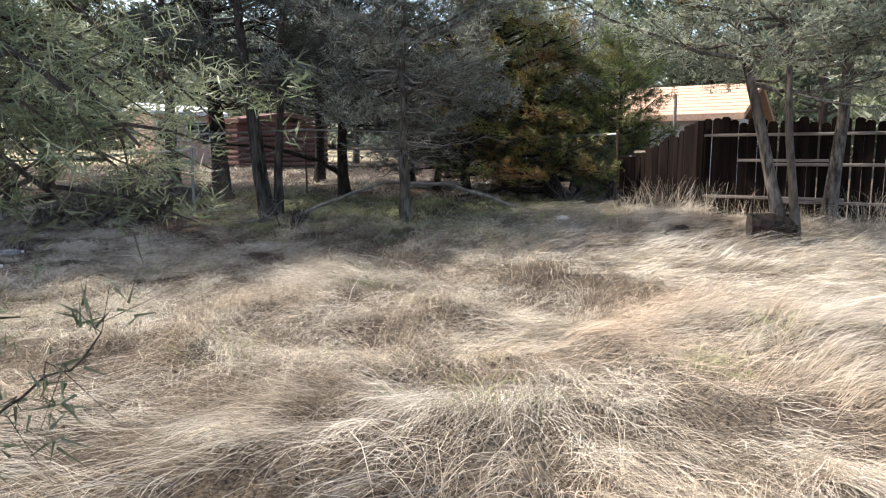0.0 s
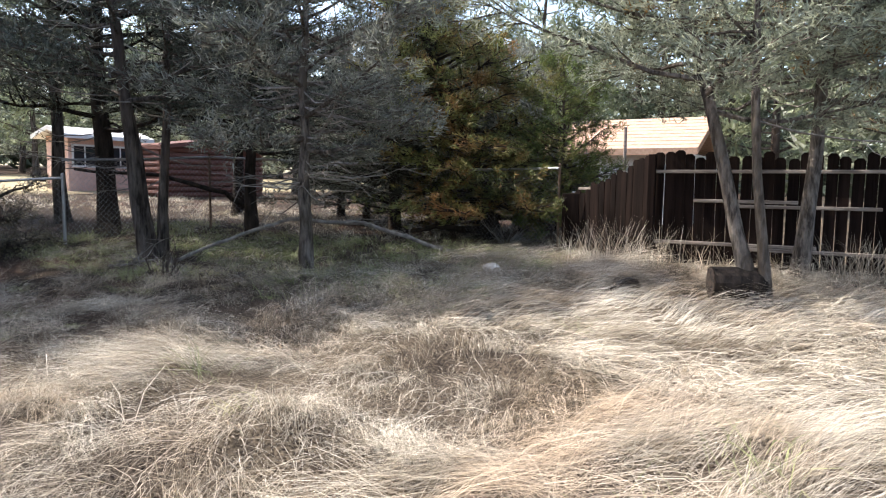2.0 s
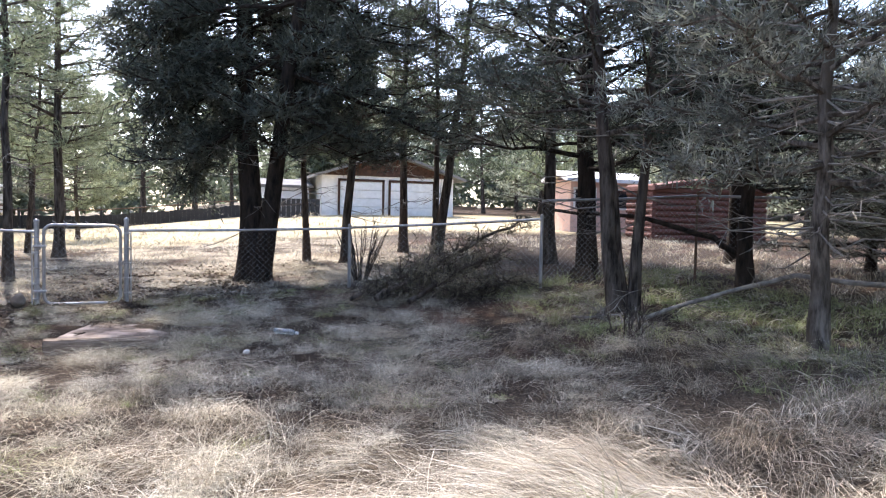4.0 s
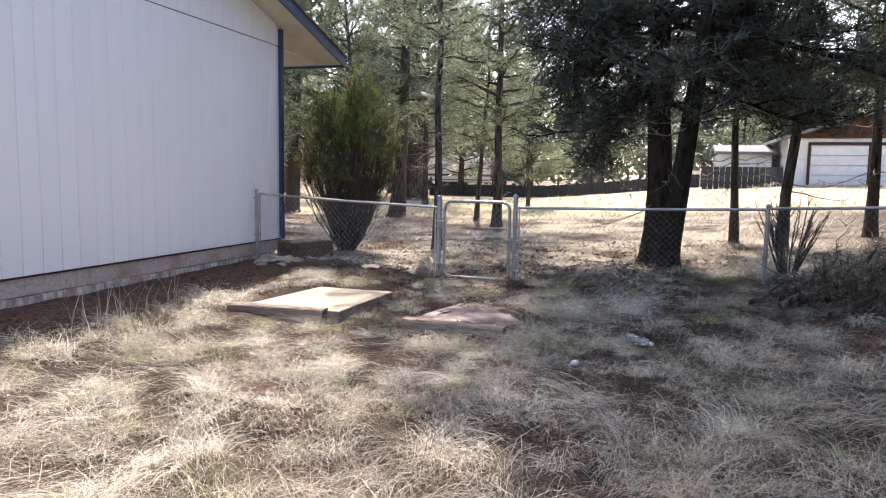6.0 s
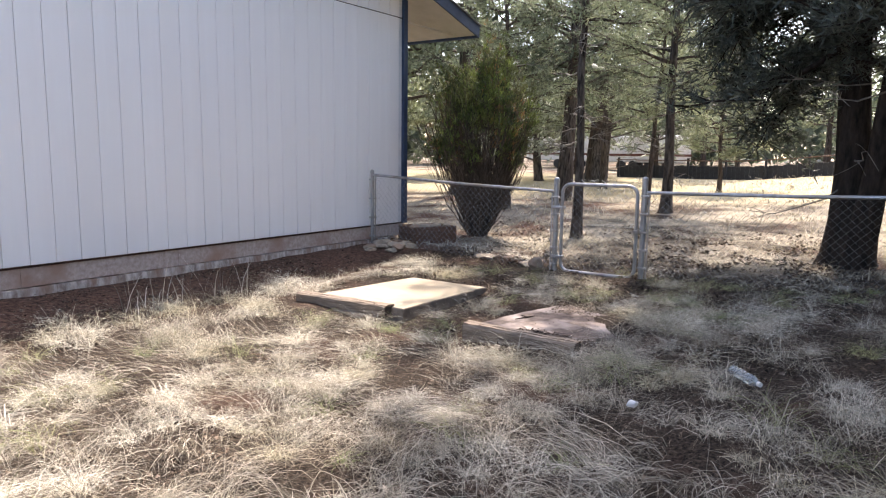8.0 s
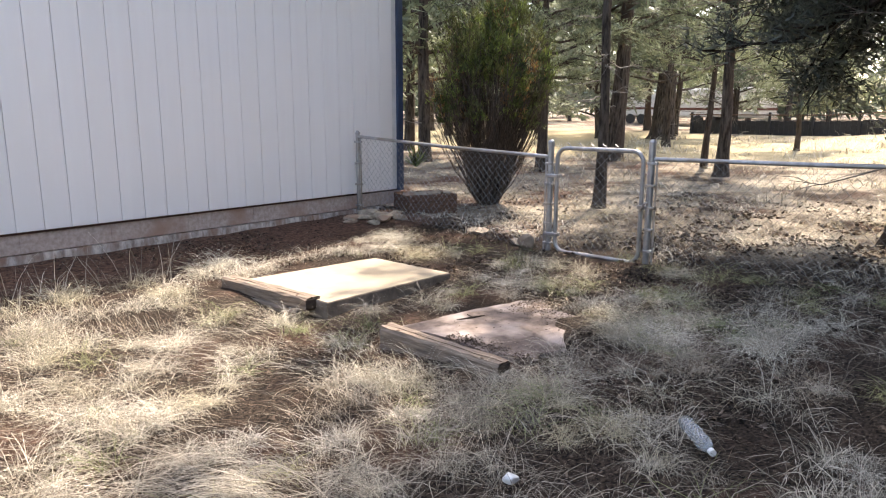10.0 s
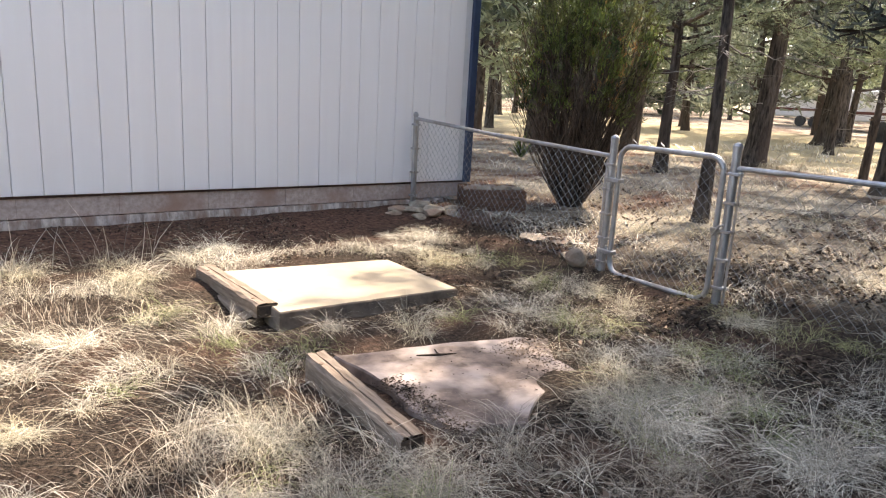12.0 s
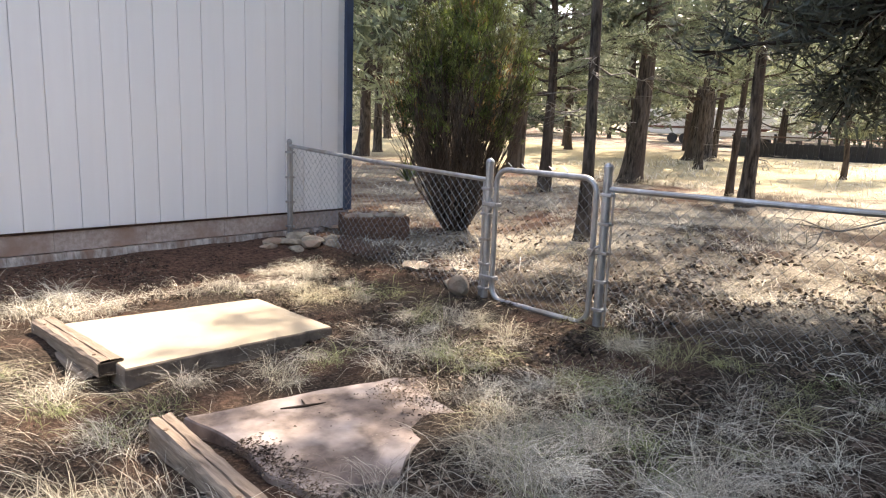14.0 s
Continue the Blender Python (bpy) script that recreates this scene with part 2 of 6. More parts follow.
def ground_material():
    """Earth, litter and thatch: red-brown soil along the house, straw thatch in the yard, pale open field. Shade
    between blades and under the pines is put into the dark tones.
    """
    m = bpy.data.materials.new("yard_soil")
    m.use_nodes = True
    n, l = m.node_tree.nodes, m.node_tree.links
    b = n["Principled BSDF"]
    tc = n.new("ShaderNodeTexCoord")
    sx = n.new("ShaderNodeSeparateXYZ")
    l.new(tc.outputs["Object"], sx.inputs[0])

    def noise_tex(scale, detail=6):
        t = n.new("ShaderNodeTexNoise")
        t.inputs["Scale"].default_value, t.inputs["Detail"].default_value = scale, detail
        t.inputs["Roughness"].default_value = 0.65
        l.new(tc.outputs["Object"], t.inputs["Vector"])
        return t.outputs["Fac"]

    def ramp(fac, lo, hi, c1, c2):
        r = n.new("ShaderNodeValToRGB")
        r.color_ramp.elements[0].position, r.color_ramp.elements[1].position = lo, hi
        r.color_ramp.elements[0].color, r.color_ramp.elements[1].color = (*c1, 1), (*c2, 1)
        l.new(fac, r.inputs["Fac"])
        return r.outputs["Color"]

    def mask(value, a, c, wobble=0.0):
        if wobble:
            ad = n.new("ShaderNodeMath")
            ad.operation = "MULTIPLY_ADD"
            l.new(noise_tex(1.3, 4), ad.inputs[0])
            ad.inputs[1].default_value = wobble
            l.new(value, ad.inputs[2])
            value = ad.outputs[0]
        r = n.new("ShaderNodeMapRange")
        r.inputs["From Min"].default_value, r.inputs["From Max"].default_value = a, c
        l.new(value, r.inputs["Value"])
        return r.outputs[0]

    def mix(fac, a, c):
        x = n.new("ShaderNodeMix")
        x.data_type = "RGBA"
        l.new(fac, x.inputs["Factor"])
        l.new(a, x.inputs["A"])
        l.new(c, x.inputs["B"])
        return x.outputs["Result"]

    fine, mid = noise_tex(55, 8), noise_tex(5, 6)
    # low tones kept dark to deepen the shade between straw blades
    thatch = ramp(fine, 0.36, 0.70, (0.030, 0.022, 0.017), (0.27, 0.215, 0.155))
    litter = ramp(fine, 0.38, 0.68, (0.020, 0.015, 0.012), (0.16, 0.125, 0.095))
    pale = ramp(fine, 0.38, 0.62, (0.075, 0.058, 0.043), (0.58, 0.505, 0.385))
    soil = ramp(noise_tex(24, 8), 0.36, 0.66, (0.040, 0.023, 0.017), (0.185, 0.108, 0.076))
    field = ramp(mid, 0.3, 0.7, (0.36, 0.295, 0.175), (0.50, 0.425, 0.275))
    c = mix(mask(noise_tex(0.7, 5), 0.45, 0.62), thatch, litter)
    # dark litter, darkened further for shade between tufts and under the pines
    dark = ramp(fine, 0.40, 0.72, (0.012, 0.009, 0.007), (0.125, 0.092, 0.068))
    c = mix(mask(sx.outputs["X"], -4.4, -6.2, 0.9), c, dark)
    red = n.new("ShaderNodeMath")
    red.operation = "MULTIPLY"
    l.new(mask(noise_tex(0.9, 6), 0.5, 0.72), red.inputs[0])
    l.new(mask(sx.outputs["X"], -5.0, -7.5), red.inputs[1])
    c = mix(red.outputs[0], c, soil)
    c = mix(mask(sx.outputs["Y"], -0.9, -1.7, 0.9), c, soil)
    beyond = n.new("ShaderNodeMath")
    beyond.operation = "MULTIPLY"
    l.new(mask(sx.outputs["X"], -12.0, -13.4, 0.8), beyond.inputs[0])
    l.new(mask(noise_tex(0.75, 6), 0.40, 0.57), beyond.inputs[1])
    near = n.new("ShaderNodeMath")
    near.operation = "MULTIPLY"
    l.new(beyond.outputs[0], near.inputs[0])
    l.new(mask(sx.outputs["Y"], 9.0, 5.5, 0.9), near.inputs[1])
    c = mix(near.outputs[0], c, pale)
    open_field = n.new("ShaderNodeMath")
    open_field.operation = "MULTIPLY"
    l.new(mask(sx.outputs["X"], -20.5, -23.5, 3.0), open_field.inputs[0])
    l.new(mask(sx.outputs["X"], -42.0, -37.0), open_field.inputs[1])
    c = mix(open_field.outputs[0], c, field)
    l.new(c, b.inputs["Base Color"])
    b.inputs["Roughness"].default_value = 0.95
    b.inputs["Specular IOR Level"].default_value = 0.1
    bp = n.new("ShaderNodeBump")
    bp.inputs["Strength"].default_value, bp.inputs["Distance"].default_value = 0.9, 0.03
    l.new(fine, bp.inputs["Height"])
    l.new(bp.outputs[0], b.inputs["Normal"])
    return m


M["ground"] = ground_material()

# ---------------------------------------------------------------- mesh tools


class Shape:
    """Collects the faces of one mesh."""

    def __init__(self):
        self.v, self.f = [], []

    def add(self, v, f):
        o = len(self.v)
        self.v.extend(tuple(p) for p in v)
        self.f.extend(tuple(i + o for i in q) for q in f)
        return self

    def mesh(self, name):
        me = bpy.data.meshes.new(name)
        me.from_pydata(self.v, [], self.f)
        me.update()
        return me


_boxes = {}


def box_data(sx, sy, sz, bevel):
    key = (round(sx, 4), round(sy, 4), round(sz, 4), round(bevel, 4))
    if key not in _boxes:
        bm = bmesh.new()
        bmesh.ops.create_cube(bm, size=1.0)
        bmesh.ops.scale(bm, vec=(sx, sy, sz), verts=bm.verts)
        if bevel:
            bmesh.ops.bevel(bm, geom=list(bm.edges), offset=bevel, segments=1, affect="EDGES")
        bm.verts.index_update()
        _boxes[key] = ([v.co.copy() for v in bm.verts], [[v.index for v in f.verts] for f in bm.faces])
        bm.free()
    return _boxes[key]


def box(shape, x0, x1, y0, y1, z0, z1, bevel=0.0, m=None):
    v, f = box_data(abs(x1 - x0), abs(y1 - y0), abs(z1 - z0), bevel)
    c = Vector(((x0 + x1) / 2, (y0 + y1) / 2, (z0 + z1) / 2))
    return shape.add([(m @ (p + c)) if m else p + c for p in v], f)


def tube(shape, pts, radii, sides=8, rough=0.0, caps=True, rnd=random):
    """A round bar along pts whose radius changes from point to point."""
    pts = [Vector(p) for p in pts]
    v, f = [], []
    ref = Vector((0.31, 0.95, 0.05))
    for i, p in enumerate(pts):
        t = (pts[min(i + 1, len(pts) - 1)] - pts[max(i - 1, 0)]).normalized()
        a = t.cross(ref)
        if a.length < 0.1:
            a = t.cross(Vector((1, 0, 0)))
        a.normalize()
        c = t.cross(a)
        for k in range(sides):
            w = 2 * math.pi * k / sides
            r = radii[i] * (1 + rough * rnd.uniform(-1, 1))
            v.append(p + (a * math.cos(w) + c * math.sin(w)) * r)
    for i in range(len(pts) - 1):
        for k in range(sides):
            k2 = (k + 1) % sides
            f.append((i * sides + k, i * sides + k2, (i + 1) * sides + k2, (i + 1) * sides + k))
    if caps:
        f.append(tuple(range(sides - 1, -1, -1)))
        f.append(tuple((len(pts) - 1) * sides + k for k in range(sides)))
    return shape.add(v, f)


def tri_mesh(name, verts, tris):
    """A mesh of triangles from arrays."""
    me = bpy.data.meshes.new(name)
    verts = np.asarray(verts, dtype=np.float32).reshape(-1, 3)
    tris = np.asarray(tris, dtype=np.int32).reshape(-1, 3)
    me.vertices.add(len(verts))
    me.vertices.foreach_set("co", verts.ravel())
    me.loops.add(tris.size)
    me.loops.foreach_set("vertex_index", tris.ravel())
    me.polygons.add(len(tris))
    me.polygons.foreach_set("loop_start", np.arange(0, tris.size, 3, dtype=np.int32))
    me.update(calc_edges=True)
    me.validate()
    return me


def thing(name, at=(0, 0, 0), label="", category="", group="", kind=""):
    ob = new(name)
    ob.location = at
    return tagged(ob, label, category, group, kind)


def base_of(ob):
    p = Vector((0, 0, 0))
    while ob:
        p += ob.location
        ob = ob.parent
    return p


def part(name, shape, material, parent, label="", smooth=False, local=False):
    """Links a shape, or a mesh, as one mesh object under a thing or part. Shapes are in the world's metres unless local."""
    me = shape.mesh(name) if isinstance(shape, Shape) else shape
    if parent and not local:
        me.transform(Matrix.Translation(-base_of(parent)))
    if not me.materials:
        me.materials.append(material)
    if smooth:
        me.polygons.foreach_set("use_smooth", [True] * len(me.polygons))
    ob = new(name, me)
    ob.parent = parent
    if label:
        ob["label"] = label
    return ob


def piece(name, me, material, parent, at, turn=0.0):
    """A piece on a shared mesh, at a place in the world."""
    if not me.materials:
        me.materials.append(material)
    ob = new(name, me)
    ob.parent = parent
    ob.location = Vector(at) - base_of(parent)
    ob.rotation_euler = (0, 0, turn)
    return ob


def step(v, a, b):
    t = np.clip((v - a) / (b - a), 0, 1)
    return t * t * (3 - 2 * t)


def lie(x, y):
    """Height of the ground."""
    x, y = np.asarray(x, dtype=float), np.asarray(y, dtype=float)
    z = (0.27 * step(y, 4.5, 10) + 0.13 * step(-x, 8.5, 10.5) * step(y, 2.5, 5)
         - 0.17 * np.exp(-((x + 8.6) / 2.8) ** 2 - ((y - 0.4) / 2.4) ** 2)
         + 0.055 * step(-y, 1.6, 2.6) * step(-y, 6.0, 4.0) * step(-x, 14.0, 12.5)
         + 0.037 * np.clip(-x - 13.5, 0, 60) * (0.35 + 0.65 * step(y, -4, 5)))
    return z


def low(x, y):
    return float(lie(x, y))

# ---------------------------------------------------------------- ground


HOLLOWS = ((-2.1, 2.05, 0.36), (-2.15, 0.75, 0.42), (-1.35, 1.35, 0.22), (-3.6, 3.2, 0.3), (-0.2, 3.9, 0.2), (-2.6, 4.6, 0.28), (-4.6, 2.3, 0.3), (-1.35, 7.45, 0.5))


def hollow(x, y):
    """Worn holes in the straw where dark soil shows."""
    out = np.zeros_like(np.asarray(x, dtype=float))
    for a, c, r in HOLLOWS:
        out = np.maximum(out, np.exp(-((x - a) ** 2 + ((y - c) * 1.3) ** 2) / (r * r)))
    return out


def bumps(x, y):
    """Humps and folds of the thatch, strongest in the matted straw."""
    w = step(-x, 7.0, 4.5) * step(y, -0.4, 0.9) * step(-y, -7.0, -5.0)
    big = np.sin(1.9 * x + 0.7 * y) * np.sin(1.5 * y - 0.6 * x + 1.1) + 0.6 * np.sin(3.3 * x - 2.1 * y + 2.0) * np.sin(2.7 * y + 1.3 * x)
    fold = (1 - np.abs(np.sin(1.15 * x + 1.9 * y + 0.9 * np.sin(1.3 * x + 0.4)))) ** 2 + 0.6 * (1 - np.abs(np.sin(2.6 * x - 1.5 * y + 0.8 * np.sin(1.7 * y)))) ** 2
    small = np.sin(7.1 * x + 3.0 * y) * np.sin(6.3 * y - 2.2 * x)
    w2 = step(-x, 4.0, 5.5) * step(x, -12.5, -11.5) * step(y, -1.6, -0.8) * step(-y, -8.0, -6.5)
    mid = np.sin(4.3 * x + 1.9 * y + 0.5) * np.sin(3.9 * y - 2.3 * x)
    return w * (0.06 * big + 0.085 * fold - 0.03) + 0.03 * w2 * mid + 0.012 * small - 0.07 * hollow(x, y)


def spread_axis(a, b, fine, far):
    inner = np.arange(a, b + 1e-6, fine)
    out, d, p = [], fine, b
    while p < far:
        d *= 1.35
        p += d
        out.append(p - b)
    out = np.array(out)
    return np.concatenate([(a - out)[::-1], inner, b + out])


def build_ground():
    xs, ys = spread_axis(-20, 3, 0.17, 700), spread_axis(-4, 12, 0.17, 700)
    gx, gy = np.meshgrid(xs, ys)
    z = lie(gx, gy) + bumps(gx, gy)
    co = np.stack([gx, gy, z], -1).reshape(-1, 3)
    nx, ny = len(xs), len(ys)
    i = (np.arange(ny - 1)[:, None] * nx + np.arange(nx - 1)[None, :]).ravel()
    tris = np.concatenate([np.stack([i, i + 1, i + nx + 1], -1), np.stack([i, i + nx + 1, i + nx], -1)])
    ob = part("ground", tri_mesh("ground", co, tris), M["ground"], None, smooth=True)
    tagged(ob, "yard soil with straw thatch, red earth and a pale field", "ground", kind="structure")


build_ground()

# ---------------------------------------------------------------- the house
WALL_Y, CORNER_X, END_X, SILL_Z, PLATE_Z = -2.755, -12.93, 0.55, 0.31, 3.38
RIDGE_X, PITCH = -6.2, 0.285
EAVE_X, EAVE_Z = -14.27, 3.29


def rake(x):
    """Underside of the roof along the gable."""
    return EAVE_Z + PITCH * ((x - EAVE_X) if x < RIDGE_X else (2 * RIDGE_X - x - EAVE_X))


def build_house():
    wall = thing("wall_north", (CORNER_X, WALL_Y, 0), "white painted vertical plank siding on a block foundation", "wall", kind="structure")
    back = Shape()
    box(back, CORNER_X + 0.02, END_X, WALL_Y - 0.16, WALL_Y - 0.022, SILL_Z - 0.01, PLATE_Z)
    part("wall_core", back, M["white"], wall)
    top = Shape()
    top.add([(CORNER_X + 0.02, WALL_Y - 0.02, PLATE_Z), (END_X, WALL_Y - 0.02, PLATE_Z), (END_X, WALL_Y - 0.02, rake(END_X) - 0.02),
             (RIDGE_X, WALL_Y - 0.02, rake(RIDGE_X) - 0.02), (CORNER_X + 0.02, WALL_Y - 0.02, rake(CORNER_X) - 0.02),
             (CORNER_X + 0.02, WALL_Y - 0.16, PLATE_Z), (END_X, WALL_Y - 0.16, PLATE_Z), (END_X, WALL_Y - 0.16, rake(END_X) - 0.02),
             (RIDGE_X, WALL_Y - 0.16, rake(RIDGE_X) - 0.02), (CORNER_X + 0.02, WALL_Y - 0.16, rake(CORNER_X) - 0.02)],
            [(0, 1, 2, 3, 4), (9, 8, 7, 6, 5), (0, 4, 9, 5), (1, 6, 7, 2), (0, 5, 6, 1), (2, 7, 8, 3), (3, 8, 9, 4)])
    part("gable_core", top, M["white"], wall)
    # planks with a narrow groove between them
    pitch = 0.235
    s = Shape()
    box(s, -pitch / 2 + 0.0028, pitch / 2 - 0.0028, -0.018, 0, SILL_Z, PLATE_Z - 0.006, 0.003)
    plank = s.mesh("plank")
    k = 0
    x = -8.05
    while x - pitch > CORNER_X + 0.09:
        x -= pitch
    while x + pitch < END_X:
        piece("plank", plank, M["siding"], wall, (x + pitch / 2, WALL_Y + (k % 3) * 0.0008, 0))
        s = Shape()
        a, c = x + 0.004, x + pitch - 0.004
        za, zc = rake(a) - 0.01, rake(c) - 0.01
        s.add([(a, WALL_Y - 0.015, PLATE_Z + 0.006), (c, WALL_Y - 0.015, PLATE_Z + 0.006), (c, WALL_Y - 0.015, zc), (a, WALL_Y - 0.015, za),
               (a, WALL_Y + 0.008, PLATE_Z + 0.006), (c, WALL_Y + 0.008, PLATE_Z + 0.006), (c, WALL_Y + 0.008, zc), (a, WALL_Y + 0.008, za)],
              [(4, 5, 6, 7), (3, 2, 1, 0), (0, 1, 5, 4), (2, 3, 7, 6), (1, 2, 6, 5), (3, 0, 4, 7)])
        part("plank", s, M["siding"], wall)
        x += pitch
        k += 1
    # foundation of concrete blocks: two courses, slightly set back
    for course, z0 in enumerate((0.111, -0.108)):
        s = Shape()
        box(s, -0.4042, 0.4042, -0.16, -0.012 + 0.026 * course, 0, 0.2 + 0.009 * course, 0.0022)
        blk = s.mesh("block")
        x = CORNER_X + 0.405 + (0.38 if course else 0.0)
        while x < END_X:
            piece("concrete_block", blk, M["footing" if course else "block"], wall, (x, WALL_Y - 0.006 + 0.0012 * math.sin(x * 9), z0))
            x += 0.81
    s = Shape()
    box(s, CORNER_X - 0.012, CORNER_X + 0.085, WALL_Y - 0.1, WALL_Y + 0.022, SILL_Z - 0.02, rake(CORNER_X) - 0.015, 0.004)
    part("corner_trim", s, M["navy"], wall, "dark navy corner board")
    # thin dark strip that draws the shadow line under the siding
    s = Shape()
    box(s, CORNER_X + 0.086, END_X, WALL_Y - 0.05, WALL_Y - 0.004, SILL_Z - 0.022, SILL_Z - 0.004, 0.003)
    part("sill_flashing", s, M["brown"], wall)
    s = Shape()
    box(s, CORNER_X + 0.086, END_X, WALL_Y - 0.021, WALL_Y - 0.004, PLATE_Z - 0.0055, PLATE_Z + 0.0055)
    part("seam_strip", s, M["brown"], wall)
    # the other walls
    for nm, x0, x1, y0, y1 in (("wall_west", CORNER_X, CORNER_X + 0.15, -11.5, WALL_Y - 0.17), ("wall_east", END_X - 0.15, END_X, -11.5, WALL_Y - 0.17),
                               ("wall_south", CORNER_X, END_X, -11.65, -11.5)):
        s = Shape()
        box(s, x0, x1, y0, y1, -0.4, PLATE_Z, 0.004)
        tagged(part(nm, s, M["siding"], None), "white painted house wall", "wall", kind="structure")
    # roof: two slopes with an overhang, shingle courses, soffit, fascia and rake board
    roof = thing("house_roof", (RIDGE_X, WALL_Y, 0), "low gable roof with blue fascia and cream soffit", "roof", kind="structure")
    for side in (-1, 1):
        def at(u):
            return RIDGE_X + side * u
        run = RIDGE_X - EAVE_X
        y0, y1 = -12.1, -2.28

        def slope(u0, u1, lift0, lift1, ya, yb, name, mat, label=""):
            s = Shape()
            pts = []
            for u, lift in ((u0, lift0), (u1, lift0), (u1, lift1), (u0, lift1)):
                z = rake(RIDGE_X) - PITCH * u + lift
                pts += [(at(u), ya, z), (at(u), yb, z)]
            s.add(pts, [(0, 2, 4, 6), (7, 5, 3, 1), (0, 1, 3, 2), (2, 3, 5, 4), (4, 5, 7, 6), (6, 7, 1, 0)])
            return part(name, s, mat, roof, label)
        slope(0, run - 0.03, 0.0, 0.02, y0, y1 - 0.03, "soffit", M["soffit"], "cream painted soffit boards")
        slope(0, run - 0.03, 0.022, 0.14, y0, y1 - 0.05, "roof_deck", M["brown"])
        slope(0, run, -0.03, 0.15, y1 - 0.028, y1, "rake_board", M["navy"], "dark blue rake board")
        slope(run - 0.028, run, -0.035, 0.15, y0, y1 - 0.03, "fascia", M["navy"], "dark blue fascia board")
        for i in range(40):
            u = i * run / 40
            slope(u, u + run / 40 + 0.03, 0.152 + 0.0, 0.168, y0 - 0.02, y1 + 0.03, "shingle_course", M["shingle"])
    s = Shape()
    box(s, EAVE_X + 0.03, CORNER_X - 0.015, WALL_Y - 0.03, WALL_Y + 0.05, rake(CORNER_X) - 0.36, rake(CORNER_X) - 0.335, 0.003)
    part("soffit_return", s, M["soffit"], roof)


build_house()

# ---------------------------------------------------------------- chain-link fences


def mesh_net(shape, a, b, za, zb, height, cell=0.082, r=0.0015):
    """Woven wire between two posts: zigzag wires that hook into their neighbours."""
    a, b = Vector((a[0], a[1], 0)), Vector((b[0], b[1], 0))
    way = b - a
    length = way.length
    way.normalize()
    off = Vector((-way.y, way.x, 0))
    n = max(1, int(length / (cell / 2)))
    rows = int(height / (cell / 2))
    v, f = [], []
    for i in range(n):
        o = len(v)
        for j in range(rows + 1):
            u = (i + (i + j) % 2) * length / n
            p = a + way * u + off * (0.002 if (i + j) % 2 else -0.002) + Vector((0, 0, za + (zb - za) * u / length + j * height / rows))
            v += [p + way * r * 1.1, p - way * r * 0.6 + off * r, p - way * r * 0.6 - off * r]
        for j in range(rows):
            for k in range(3):
                f.append((o + j * 3 + k, o + j * 3 + (k + 1) % 3, o + (j + 1) * 3 + (k + 1) % 3, o + (j + 1) * 3 + k))
    shape.add(v, f)


def steel_post(parent, x, y, z0, z1, r=0.028, mat="galv", dome=True, name="post"):
    s = Shape()
    pts, rad = [(x, y, z0 - 0.3), (x, y, z1 - 0.03)], [r, r]
    tube(s, pts, rad, 14)
    if dome:
        tube(s, [(x, y, z1 - 0.035), (x, y, z1 - 0.012), (x, y, z1 + 0.004), (x, y, z1 + 0.014)], [r + 0.004, r + 0.004, r * 0.8, r * 0.3], 14)
    return part(name, s, M[mat], parent, smooth=False)


def fence_panel(name, a, b, za, zb, height, label, posts=(True, True), r0=0.026, mat="galv", wire=0.0015, group="chain-link fence", cell=0.082):
    """A run of chain-link: posts, top rail, wire net, tie bands."""
    t = thing(name, (a[0], a[1], za), label, "fence", group)
    if posts[0]:
        steel_post(t, a[0], a[1], za, za + height + 0.05, r0, mat)
    if posts[1]:
        steel_post(t, b[0], b[1], zb, zb + height + 0.05, r0, mat)
    s = Shape()
    tube(s, [(a[0], a[1], za + height - 0.01), ((a[0] + b[0]) / 2, (a[1] + b[1]) / 2, (za + zb) / 2 + height - 0.022), (b[0], b[1], zb + height - 0.01)], [0.019] * 3, 10)
    part("top_rail", s, M["galv"], t)
    s = Shape()
    mesh_net(s, a, b, za + 0.04, zb + 0.04, height - 0.04, cell, wire)
    part("wire_mesh", s, M["wire"], t, "woven galvanised diamond mesh")
    return t


H = 1.02
A, B, C, D = (-12.052, -2.69), (-12.052, 0.237), (-12.052, 1.32), (-12.052, 4.43)
P1, P2, P3, P4 = (-10.42, 6.85), (-10.05, 9.25), (-6.85, 11.4), (-4.2, 10.75)
ZA, ZB, ZC, ZD = 0.045, -0.08, -0.02, 0.05
f1 = fence_panel("chain_link_fence", A, B, ZA, ZB, H, "galvanised chain-link panel between house wall and gate", (True, False))
steel_post(f1, B[0], B[1], ZB, ZB + 1.17, 0.032)
f2 = fence_panel("chain_link_fence", C, D, ZC, ZD, H - 0.03, "long galvanised chain-link panel beyond the gate", (False, True))
steel_post(f2, C[0], C[1], ZC, ZC + 1.145, 0.032)
f3 = fence_panel("chain_link_fence", D, P1, ZD, low(*P1), H - 0.02, "chain-link panel behind the brush pile", (False, True), 0.024)
fence_panel("chain_link_fence", P1, P2, low(*P1), low(*P2), 1.26, "taller chain-link panel under the pine trees", (False, True), 0.02, "rust")
fence_panel("chain_link_fence", P2, P3, low(*P2), low(*P3), 1.26, "taller chain-link panel under the pine trees", (False, True), 0.02, "rust")
fence_panel("chain_link_fence", P3, P4, low(*P3), low(*P4), 1.2, "chain-link panel behind the leaning juniper", (False, True), 0.02, "rust")
R0, R1, R2, R3 = (0.13, 9.5), (0.56, 7.75), (1.0, 5.6), (1.5, 3.0)
